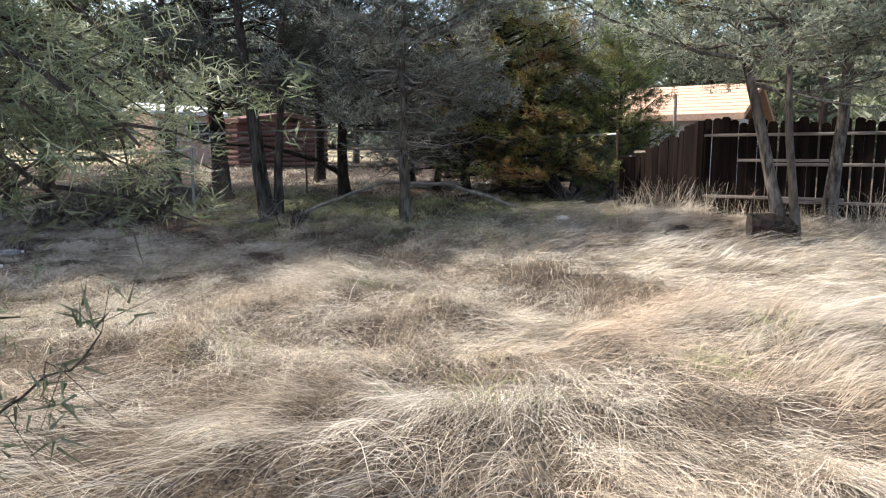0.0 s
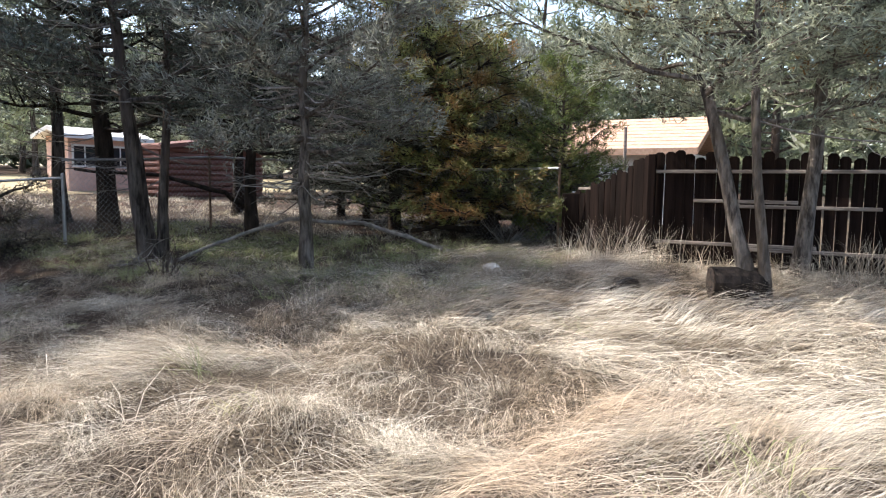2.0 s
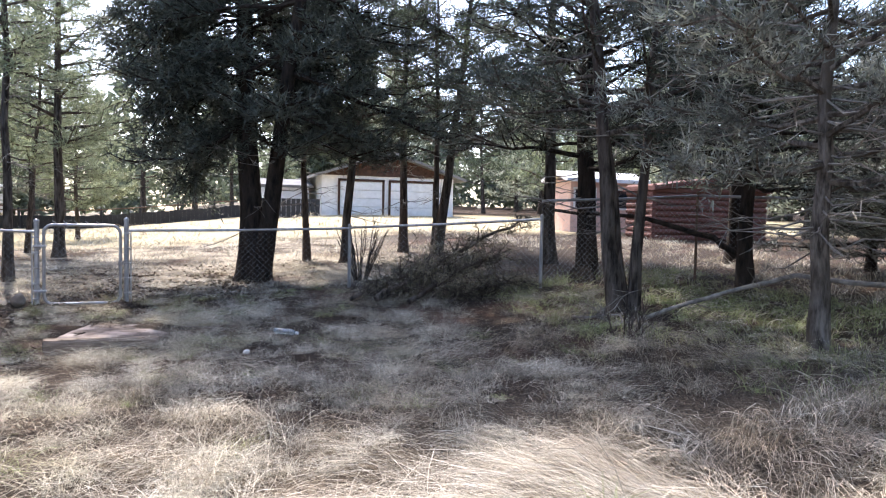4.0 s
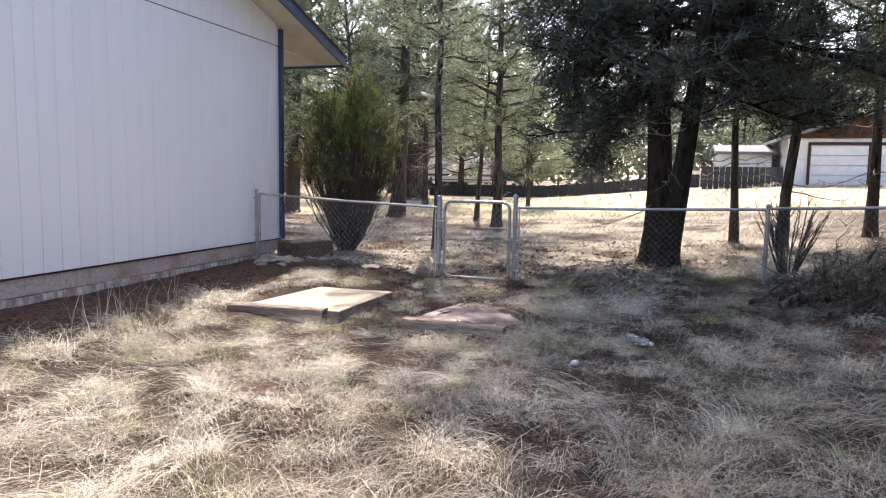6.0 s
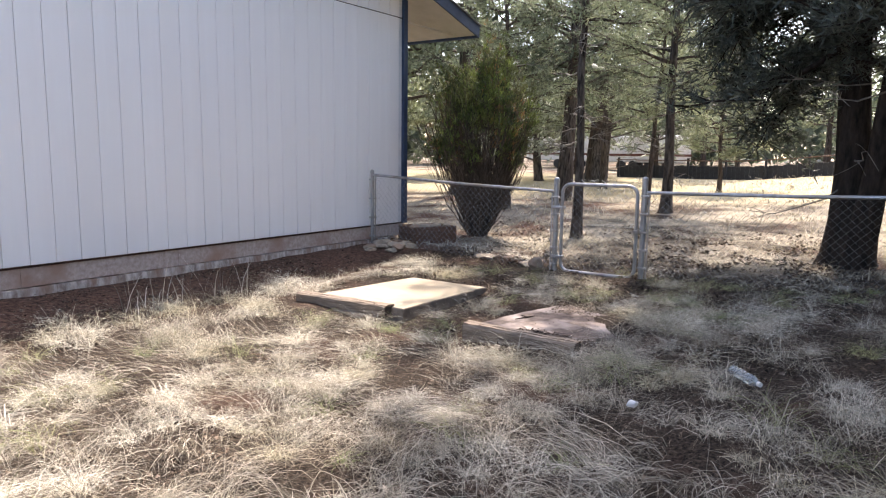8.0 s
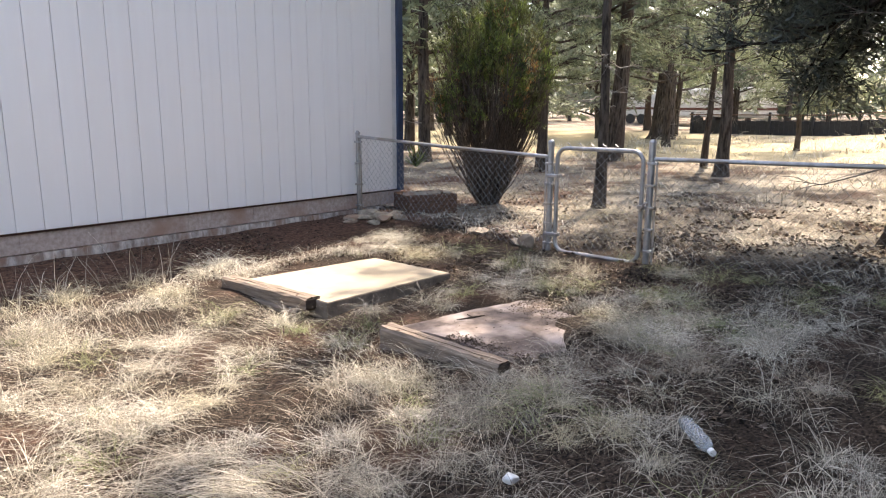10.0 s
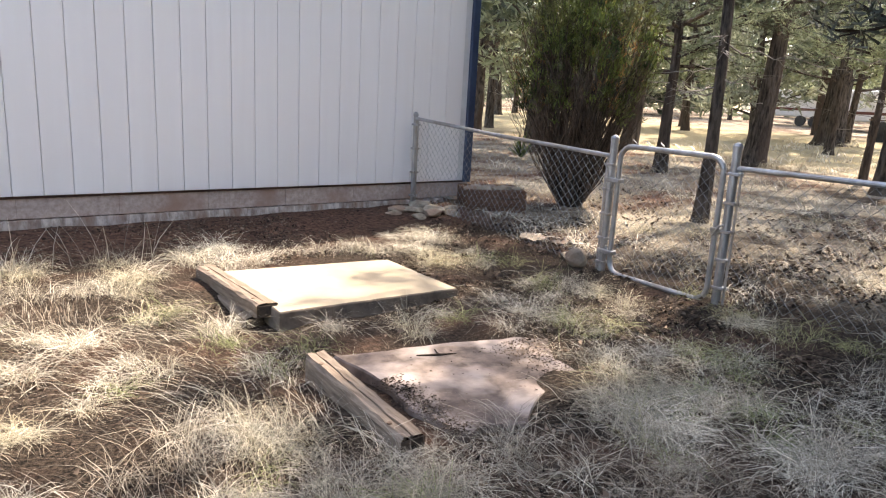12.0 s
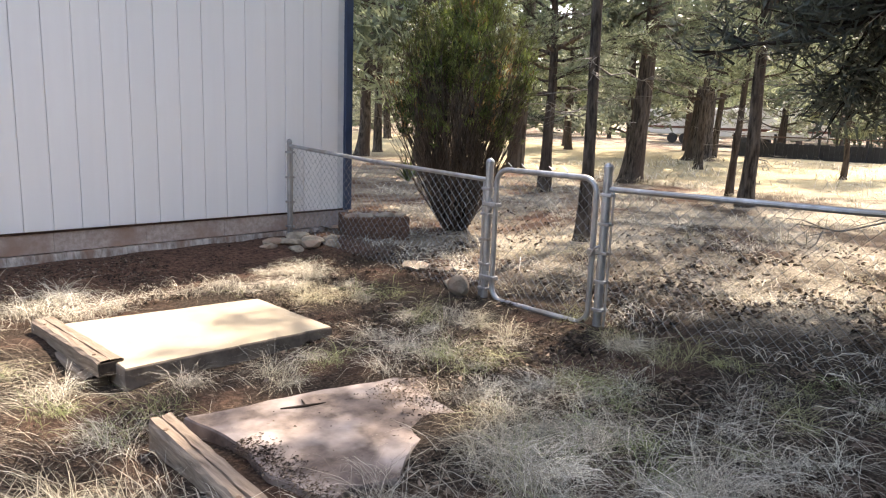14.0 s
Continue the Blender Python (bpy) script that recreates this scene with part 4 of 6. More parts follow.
# the near-black bark carries the shade of this backlit trunk
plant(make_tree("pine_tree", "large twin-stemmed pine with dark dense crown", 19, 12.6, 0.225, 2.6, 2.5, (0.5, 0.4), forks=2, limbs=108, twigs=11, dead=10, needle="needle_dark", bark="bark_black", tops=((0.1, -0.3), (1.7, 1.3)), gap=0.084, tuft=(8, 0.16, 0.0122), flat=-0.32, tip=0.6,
                boughs=((-90, 1.3, 3.0, 1.5), (-100, 1.6, 3.6, 1.9), (-110, 1.5, 3.9, 2.1), (-75, 1.4, 4.2, 2.6), (-95, 1.8, 4.6, 2.7), (-125, 1.5, 3.3, 1.8), (-85, 1.1, 2.7, 1.35), (-105, 1.8, 5.2, 3.3),
                        (-80, 1.8, 5.4, 3.6), (-115, 1.2, 2.9, 1.5), (-95, 1.5, 4.0, 2.3), (60, 1.5, 4.2, 2.9), (90, 1.8, 4.6, 3.0), (110, 1.6, 5.0, 3.6), (-85, 1.8, 6.0, 4.2), (-120, 1.7, 5.6, 3.9),
                        # high boughs out of view, added to shade the straw and the stone slab
                        (0, 4.0, 8.0, 7.6), (20, 4.5, 9.0, 8.8), (-15, 3.8, 8.5, 8.3), (5, 3.5, 9.4, 9.1), (22, 3.4, 7.6, 7.4), (40, 4.0, 9.4, 9.0),
                        (-92, 2.7, 6.4, 6.2), (-98, 2.9, 7.0, 6.8), (-86, 2.6, 6.8, 6.6), (-80, 2.6, 7.2, 6.9), (-90, 2.7, 7.6, 7.3), (-88, 2.0, 6.0, 5.6), (-75, 2.2, 6.4, 6.1), (-70, 1.8, 5.6, 5.2), (-95, 1.9, 5.4, 5.0), (-65, 2.4, 6.8, 6.5), (-60, 2.7, 6.2, 6.0), (-50, 2.6, 6.8, 6.6), (-56, 2.4, 7.4, 7.2),
                        (70, 1.6, 3.6, 2.6), (100, 1.8, 3.8, 2.7), (82, 2.4, 5.4, 4.4), (110, 2.6, 5.6, 4.6), (90, 2.0, 4.4, 3.2), (60, 2.2, 5.0, 3.9), (130, 2.0, 4.2, 3.0), (95, 1.5, 3.3, 2.3),
                        (-70, 2.0, 4.6, 3.4), (-90, 2.3, 5.0, 3.6), (-104, 2.4, 5.4, 4.0), (-118, 2.2, 5.0, 3.6), (-95, 2.0, 4.2, 2.9), (-82, 1.7, 3.6, 2.3), (-108, 1.9, 3.9, 2.6), (-60, 1.8, 4.0, 2.8),
                        (75, 2.2, 4.4, 3.5), (95, 2.4, 4.8, 3.8), (85, 1.9, 4.0, 3.1), (120, 2.0, 4.6, 3.6), (100, 2.3, 5.2, 4.3), (-100, 2.2, 5.0, 3.7), (-85, 2.3, 5.2, 4.1), (-112, 2.0, 4.6, 3.3),
                        # more unseen boughs, added to shade the ground east of the slabs
                        (-70, 2.6, 9.4, 9.2), (-60, 2.8, 9.2, 9.0), (-80, 2.7, 9.8, 9.6), (-50, 2.5, 9.0, 8.8), (-75, 2.1, 8.6, 8.4), (-85, 2.9, 8.8, 8.6), (-40, 2.6, 9.6, 9.4), (-64, 2.2, 10.2, 10.0))), -14.25, 3.25)
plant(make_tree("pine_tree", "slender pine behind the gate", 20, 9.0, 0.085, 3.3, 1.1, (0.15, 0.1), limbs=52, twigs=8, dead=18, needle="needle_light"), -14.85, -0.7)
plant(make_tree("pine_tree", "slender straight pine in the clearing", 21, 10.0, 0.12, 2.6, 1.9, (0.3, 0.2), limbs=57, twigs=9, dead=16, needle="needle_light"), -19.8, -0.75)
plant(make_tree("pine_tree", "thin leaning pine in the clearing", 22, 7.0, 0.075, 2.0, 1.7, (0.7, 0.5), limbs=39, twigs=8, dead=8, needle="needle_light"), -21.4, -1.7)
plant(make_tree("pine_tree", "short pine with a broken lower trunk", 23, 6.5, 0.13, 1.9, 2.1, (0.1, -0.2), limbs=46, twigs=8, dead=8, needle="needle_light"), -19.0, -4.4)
plant(make_tree("pine_tree", "thick-trunked pine in the clearing", 24, 11.0, 0.24, 2.8, 2.3, (0.0, 0.3), limbs=65, twigs=9, dead=8, needle="needle"), -22.5, -4.5)
plant(make_tree("pine_tree", "old pine with a broad dark trunk", 25, 12.5, 0.46, 2.6, 3.6, (0.6, 0.2), limbs=70, twigs=9, dead=6, needle="needle", tuft=(8, 0.2, 0.010)), -33.2, -7.9)
plant(make_tree("pine_tree", "leaning pine behind the house corner", 26, 10.0, 0.22, 2.4, 2.8, (-1.8, -0.8), limbs=57, twigs=8, dead=8, needle="needle"), -22.4, -14.6)
plant(make_tree("pine_tree", "young bright pine at the field edge", 27, 5.5, 0.08, 1.1, 1.9, (0, 0), limbs=46, twigs=9, dead=4, needle="needle_light", tuft=(8, 0.18, 0.009)), -28.0, -1.5)
plant(make_tree("pine_tree", "double-stemmed slim pine in front of the plank fence", 28, 6.4, 0.075, 1.75, 2.3, (-0.5, 0.2), forks=2, limbs=62, twigs=10, dead=6, dead_low=1.5, needle="needle_grey_lit", bark="bark_pale", tops=((-1.9, 0.0), (-0.25, 0.15)), gap=0.070, tuft=(10, 0.108, 0.0078)), -1.08, 7.75)
plant(make_tree("pine_tree", "slim straight pine beside the plank fence", 29, 6.8, 0.085, 1.8, 2.2, (0.15, 0.1), limbs=59, twigs=9, dead=5, dead_low=1.6, needle="needle_grey_lit", bark="bark_pale", extra_tint=("dry_needle", 0.12), gap=0.075, tuft=(10, 0.12, 0.0086)), -0.85, 8.95)
plant(make_tree("pine_tree", "pine with brown-tipped crown behind the plank fence", 30, 7.0, 0.13, 1.6, 2.6, (0, 0), limbs=59, twigs=9, dead=10, needle="needle_grey_lit", extra_tint=("dry_needle", 0.25)), 0.9, 11.2)

plant(make_tree("pine_tree", "young pine with low drooping boughs near the house", 36, 2.9, 0.045, 0.6, 0.7, (0.1, 0.0), limbs=16, twigs=6, dead=2, needle="needle_light", tuft=(15, 0.065, 0.0026), gap=0.055, dead_low=0.4,
                boughs=((30, 1.2, 1.75, 1.62), (22, 1.25, 1.5, 1.35), (36, 1.25, 1.5, 1.22), (46, 1.25, 1.7, 1.42), (28, 1.15, 1.25, 1.05), (56, 1.1, 1.4, 1.15), (26, 1.1, 2.0, 1.9), (42, 1.15, 1.95, 1.72), (12, 1.2, 1.5, 1.3), (62, 1.0, 1.6, 1.5))), -3.0, -0.45)
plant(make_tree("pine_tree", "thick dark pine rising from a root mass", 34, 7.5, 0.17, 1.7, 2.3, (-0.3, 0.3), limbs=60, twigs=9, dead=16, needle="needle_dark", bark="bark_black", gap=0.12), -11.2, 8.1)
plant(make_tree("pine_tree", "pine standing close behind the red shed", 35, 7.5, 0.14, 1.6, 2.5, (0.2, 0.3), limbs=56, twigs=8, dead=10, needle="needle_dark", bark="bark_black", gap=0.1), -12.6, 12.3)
# added thicket: dark junipers stand in for the deep shade behind the fence
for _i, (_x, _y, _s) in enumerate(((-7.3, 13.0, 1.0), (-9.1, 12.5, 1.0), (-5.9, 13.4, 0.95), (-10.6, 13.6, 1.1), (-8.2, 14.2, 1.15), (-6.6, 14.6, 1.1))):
    plant(make_tree("juniper_tree", "low dark junipers added to fill the deep shade under the pines", 50 + _i, 3.4, 0.09, 0.5, 1.6, (0.2, 0.1), limbs=44, twigs=7, dead=10, needle="needle_shade", bark="bark_black",
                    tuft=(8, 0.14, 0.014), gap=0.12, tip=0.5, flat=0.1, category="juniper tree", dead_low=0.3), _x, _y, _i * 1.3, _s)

# junipers by the low end of the plank fence
plant(make_tree("juniper_tree", "leaning juniper with rusty brown and green sprays", 31, 4.4, 0.17, 0.35, 1.9, (-1.7, -0.6), limbs=92, twigs=12, dead=16, needle="juniper", bark="bark_black",
                tuft=(10, 0.095, 0.0085), gap=0.072, tip=0.35, category="juniper tree", curve=0.5, extra_tint=("dry_needle", 0.10), dead_low=0.4, flat=0.0), -5.6, 11.45)
plant(make_tree("juniper_tree", "small bright green juniper beside the fence", 32, 3.1, 0.06, 0.12, 1.1, (0.1, 0), limbs=78, twigs=11, dead=0, needle="juniper_green", tuft=(11, 0.08, 0.006), gap=0.07, tip=0.3,
                category="juniper tree", flat=0.25), -4.6, 11.5)
plant(make_tree("juniper_tree", "dark dense juniper under the pines", 33, 4.4, 0.12, 0.4, 1.7, (0.2, 0.2), limbs=76, twigs=11, dead=6, needle="needle_dark", bark="bark_black", tuft=(11, 0.09, 0.006), gap=0.08,
                category="juniper tree"), -7.9, 11.8)

# the woods around: three kinds, copied
far = [make_tree("pine_tree", "pine of the surrounding woods", 40 + i, hgt, 0.16, frm, spr, (0.3, 0.1), limbs=44, twigs=8, dead=5, needle=nd, tuft=(6, 0.36, 0.046), gap=0.31, group="surrounding woods", plain=True)
       for i, (hgt, frm, spr, nd) in enumerate(((10, 1.6, 2.7, "needle_light"), (12, 2.2, 3.1, "needle"), (7, 0.7, 2.4, "needle_grey_lit"), (13, 2.4, 3.3, "needle_light")))]
spots = [(-2.5, 26.0), (-6.5, 27.0), (1.5, 22.0), (-10.5, 25.5), (3.5, 17.0), (-4.5, 30.0)]
rs = random.Random(77)


def open_spot(x, y):
    """Keeps the yard, the house and the open field free of trees."""
    if -14.5 < x < 4 and -13 < y < 12.5:
        return False
    if -36.5 < x < -23.5 and -3.5 < y < 22:
        return False
    if -23.5 <= x < -14 and -6 < y < 9.6:
        return False
    if -46 < x < -35 and 3 < y < 18:
        return False
    if -29 < x < -14 and 9.6 < y < 22:
        return False
    if -12 < x < 0 and 14 < y < 24:
        return False
    return all((x - a) ** 2 + (y - b) ** 2 > 7.5 for a, b in spots)


tries = 0
while len(spots) < 88 and tries < 6000:
    tries += 1
    a = rs.uniform(radians(62), radians(243))
    d = rs.uniform(16, 58)
    x, y = -6 + d * math.cos(a), 3 + d * math.sin(a)
    if open_spot(x, y):
        spots.append((x, y))
for i, (x, y) in enumerate(spots):
    src = far[i % 4]
    sz = rs.uniform(0.75, 1.25)
    m = Matrix.Translation((x, y, low(x, y) - 0.05)) @ Matrix.Rotation(rs.uniform(0, 6.28), 4, "Z") @ Matrix.Diagonal((sz, sz, sz, 1))
    if i < 4:
        far[i].matrix_basis = m
    else:
        copy_thing(src, m)


def far_woods():
    """The wooded skyline far off: crowns of loose sprays, one object."""
    rw = np.random.default_rng(9)
    cs, ws = [], []
    for i in range(430):
        a, d = rw.uniform(radians(-30), radians(245)), rw.uniform(56, 120)
        x, y = -6 + d * math.cos(a), 3 + d * math.sin(a)
        hh, rad = rw.uniform(7, 13), rw.uniform(2.2, 3.6)
        n = 170
        u = rw.random(n) ** 1.2
        th = rw.uniform(0, 6.28, n)
        rr_ = rad * (1 - u) ** 0.7 * np.sqrt(rw.random(n))
        z0 = low(x, y)
        cs.append(np.stack([x + rr_ * np.cos(th), y + rr_ * np.sin(th), z0 + 0.6 + hh * u], -1))
        ws.append(np.stack([np.cos(th), np.sin(th), 0.3 * np.ones(n)], -1))
    v, f = tufts(np.concatenate(cs), np.concatenate(ws), 2, 1.1, 0.26, rw)
    tagged(part("far_woods", tri_mesh("far_woods", v, f), M["needle"], None), "distant pine woods along the skyline", "woods", kind="stuff")


far_woods()

# ---------------------------------------------------------------- buildings around


def window(parent, x, y, z, w, h, facing="x", sign=1, frame_mat="white"):
    """A framed pane in a wall that faces along x or y."""
    fr, pa = Shape(), Shape()
    d = 0.03 * sign
    for du, dv, su, sv in ((0, h / 2, w + 0.1, 0.07), (0, -h / 2, w + 0.1, 0.07), (-w / 2, 0, 0.07, h), (w / 2, 0, 0.07, h), (0, 0, 0.04, h)):
        if facing == "x":
            box(fr, x, x + d * 1.6, y + du - su / 2, y + du + su / 2, z + dv - sv / 2, z + dv + sv / 2, 0.006)
        else:
            box(fr, x + du - su / 2, x + du + su / 2, y, y + d * 1.6, z + dv - sv / 2, z + dv + sv / 2, 0.006)
    if facing == "x":
        box(pa, x, x + d * 0.5, y - w / 2 + 0.03, y + w / 2 - 0.03, z - h / 2 + 0.03, z + h / 2 - 0.03)
    else:
        box(pa, x - w / 2 + 0.03, x + w / 2 - 0.03, y, y + d * 0.5, z - h / 2 + 0.03, z + h / 2 - 0.03)
    wn = part("window", fr, M[frame_mat], parent)
    part("pane", pa, M["glass"], wn)


def gable_roof(parent, x0, x1, y0, y1, z, rise, over, mat, along="y", courses=0):
    """Two slopes over a box, ridge along x or y, with thickness and fascia."""
    s = Shape()
    if along == "y":
        xm = (x0 + x1) / 2
        prof = [(x0 - over, z - over * rise / (xm - x0)), (xm, z + rise), (x1 + over, z - over * rise / (xm - x0))]
        lo = [(a, y0 - over, b) for a, b in prof] + [(a, y1 + over, b) for a, b in prof]
    else:
        ym = (y0 + y1) / 2
        prof = [(y0 - over, z - over * rise / (ym - y0)), (ym, z + rise), (y1 + over, z - over * rise / (ym - y0))]
        lo = [(x0 - over, a, b) for a, b in prof] + [(x1 + over, a, b) for a, b in prof]
    hi = [(a, b, c + 0.14) for a, b, c in lo]
    s.add(lo + hi, [(0, 1, 4, 3), (1, 2, 5, 4), (6, 9, 10, 7), (7, 10, 11, 8), (0, 3, 9, 6), (2, 8, 11, 5), (0, 6, 7, 1), (1, 7, 8, 2), (3, 4, 10, 9), (4, 5, 11, 10)])
    r = part("roof", s, M[mat], parent)
    if courses:
        if along == "x":
            for i in range(courses):
                u0, u1 = i / courses, (i + 1) / courses + 0.02
                for side in (0, 2):
                    c = Shape()
                    pa, pb = Vector((0, *prof[side])), Vector((0, *prof[1]))
                    q0, q1 = pa.lerp(pb, u0), pa.lerp(pb, min(1, u1))
                    c.add([(x0 - over, q0.y, q0.z + 0.165), (x1 + over, q0.y, q0.z + 0.165), (x1 + over, q1.y, q1.z + 0.150), (x0 - over, q1.y, q1.z + 0.150),
                           (x0 - over, q0.y, q0.z + 0.140), (x1 + over, q0.y, q0.z + 0.140)], [(0, 1, 2, 3), (4, 5, 1, 0)])
                    part("shingle_course", c, M[mat], r)
    return r


def build_garage():
    z0 = low(-37, 11)
    t = thing("garage", (-40, 11.8, z0), "white two-door garage with brown gable across the field", "garage")
    s = Shape()
    box(s, -43.5, -37.0, 8.4, 15.6, z0 - 0.5, z0 + 2.05, 0.01)
    part("wall", s, M["white"], t)
    s = Shape()
    s.add([(-37.0, 8.4, z0 + 2.05), (-37.0, 15.6, z0 + 2.05), (-37.0, 12.0, z0 + 3.2), (-36.9, 8.4, z0 + 2.05), (-36.9, 15.6, z0 + 2.05), (-36.9, 12.0, z0 + 3.2)],
          [(0, 2, 1), (3, 4, 5), (0, 1, 4, 3), (1, 2, 5, 4), (2, 0, 3, 5)])
    part("gable", s, M["brown"], t, "dark brown board gable")
    gable_roof(t, -43.6, -36.8, 8.4, 15.6, z0 + 2.05, 1.15, 0.5, "shingle", "x")
    for ya, yb in ((9.35, 11.58), (12.05, 14.4)):
        d = Shape()
        for k in range(4):
            box(d, -36.99, -36.93, ya, yb, z0 + 0.02 + k * 0.43, z0 + 0.43 + k * 0.43, 0.012)
        dr = part("garage_door", d, M["white"], t, "white sectional garage door")
        f = Shape()
        for a, b, c, e in ((ya - 0.12, ya - 0.01, 0, 1.85), (yb + 0.01, yb + 0.12, 0, 1.85), (ya - 0.12, yb + 0.12, 1.76, 1.88)):
            box(f, -36.98, -36.9, a, b, z0 + c, z0 + e, 0.006)
        part("door_frame", f, M["brown"], dr, "dark brown door frame")
    # low white building and dark railing beside the garage
    t = thing("shed", (-39, 6.2, low(-37, 6.5)), "low white outbuilding beside the garage", "shed")
    zz = low(-37, 6.5)
    s = Shape()
    box(s, -42, -38.5, 5.7, 8.0, zz - 0.4, zz + 1.6, 0.01)
    part("wall", s, M["white"], t)
    gable_roof(t, -42, -38.5, 5.7, 8.0, zz + 1.6, 0.35, 0.2, "shingle", "y")
    t = thing("railing", (-36.6, 6.6, zz), "dark board railing in front of the outbuilding", "fence")
    for k in range(14):
        s = Shape()
        y = 4.9 + k * 0.24
        box(s, -36.64, -36.60, y, y + 0.22, zz - 0.1, zz + 0.95, 0.006)
        part("slat", s, M["black"], t)
    for z in (0.18, 0.6):
        s = Shape()
        box(s, -36.68, -36.645, 4.85, 8.25, zz + z, zz + z + 0.09, 0.006)
        part("rail", s, M["brown"], t)


build_garage()


def build_neighbours():
    # dark red log-sided shed behind the fence
    z0 = low(-20, 17)
    t = thing("log_shed", (-21.5, 17.5, z0), "red-brown log-sided shed behind the fence", "shed")
    s = Shape()
    box(s, -21.3, -20.0, 15.95, 20.4, z0 - 0.4, z0 + 1.55)
    part("wall", s, M["brown"], t)
    k, z = 0, z0 - 0.02
    while z < z0 + 1.5:
        s = Shape()
        tube(s, [(-19.98, 15.85, z + 0.095), (-19.98, 20.5, z + 0.095)], [0.098, 0.094], 10, 0.02)
        part("log", s, M["red_wood"], t)
        s = Shape()
        tube(s, [(-21.3, 15.93, z + 0.19), (-19.9, 15.93, z + 0.19)], [0.096, 0.098], 10, 0.02)
        part("log", s, M["red_wood"], t)
        z += 0.19
        k += 1
    gable_roof(t, -21.3, -19.9, 15.95, 20.4, z0 + 1.6, 0.3, 0.15, "red_wood", "x")
    # pink stucco house with a pale roof
    z1 = low(-24, 16)
    t = thing("neighbour_house", (-26, 17, z1), "pink stucco house with white low roof", "house")
    s = Shape()
    box(s, -25.3, -24.0, 15.3, 18.2, z1 - 0.5, z1 + 1.95, 0.01)
    part("wall", s, M["pink"], t)
    gable_roof(t, -25.3, -24.0, 15.3, 18.2, z1 + 1.95, 0.2, 0.35, "white", "y")
    window(t, -23.995, 15.9, z1 + 1.25, 0.9, 0.75, "x", 1)
    window(t, -23.995, 17.3, z1 + 1.25, 1.1, 0.75, "x", 1)
    # house with an orange shingle roof behind the plank fence
    z2 = low(-5.5, 18)
    t = thing("orange_roof_house", (-5.3, 19.5, z2), "white house with faded orange shingle roof", "house")
    s = Shape()
    box(s, -7.6, -3.7, 18.0, 22.4, z2 - 0.3, z2 + 1.75, 0.01)
    part("wall", s, M["white"], t)
    gable_roof(t, -7.6, -3.7, 18.0, 22.4, z2 + 1.78, 0.85, 0.25, "orange", "x", 9)
    window(t, -6.2, 17.995, z2 + 1.1, 0.8, 0.7, "y", -1)
    s = Shape()
    tube(s, [(-5.1, 17.6, z2 - 0.2), (-5.1, 17.6, z2 + 2.35)], [0.045, 0.04], 8)
    p = thing("utility_pole", (-5.1, 17.6, z2), "weathered wooden post beside the orange roof", "post")
    part("pole", s, M["fence_rail"], p)
    # far white trailers seen between the trunks in the clearing
    for x, y, turn in ((-52.0, -17.5, 0.3), (-49.0, -11.5, 0.15)):
        zz = low(x, y)
        t = thing("trailer", (0, 0, 0), "white trailer parked far off among the pines", "trailer")
        s = Shape()
        box(s, -3.2, 3.2, -1.1, 1.1, 0.55, 2.25, 0.08)
        part("body", s, M["white"], t, local=True)
        s = Shape()
        box(s, -3.22, 3.22, -1.12, 1.12, 0.95, 1.1, 0.01)
        part("stripe", s, M["red_wood"], t, local=True)
        for xx in (-0.5, 0.35):
            s = Shape()
            tube(s, [(xx, 1.0, 0.33), (xx, 1.15, 0.33)], [0.33, 0.33], 14)
            part("wheel", s, M["black"], t, local=True)
            s = Shape()
            tube(s, [(xx, -1.15, 0.33), (xx, -1.0, 0.33)], [0.33, 0.33], 14)
            part("wheel", s, M["black"], t, local=True)
        s = Shape()
        box(s, -1.6, -0.6, 1.09, 1.13, 1.35, 1.9, 0.01)
        part("window", s, M["glass"], t, local=True)
        t.matrix_basis = Matrix.Translation((x, y, zz)) @ Matrix.Rotation(radians(70) + turn, 4, "Z")
    # long low dark fence at the far side of the field
    t = thing("far_fence", (-39, -2, low(-39, -2)), "long low dark fence across the field", "fence")
    for k in range(9):
        y = -9 + k * 1.75
        zz = low(-39, y)
        s = Shape()
        box(s, -39.05, -38.95, y - 0.05, y + 0.05, zz - 0.1, zz + 1.0, 0.01)
        part("post", s, M["black"], t)
    for k in range(70):
        y = -9.1 + k * 0.2
        zz = low(-39, y)
        s = Shape()
        box(s, -39.10, -39.06, y, y + 0.197, zz - 0.1, zz + 0.62 + 0.02 * math.sin(k * 2.1), 0.004)
        part("slat", s, M["black"], t)
    for z in (0.88,):
        s = Shape()
        tube(s, [(-38.95, -9.1 + k * 1.4, low(-38.95, -9.1 + k * 1.4) + z) for k in range(11)], [0.03] * 11, 5)
        part("rail", s, M["rust"], t)


build_neighbours()

# ---------------------------------------------------------------- small things in the yard


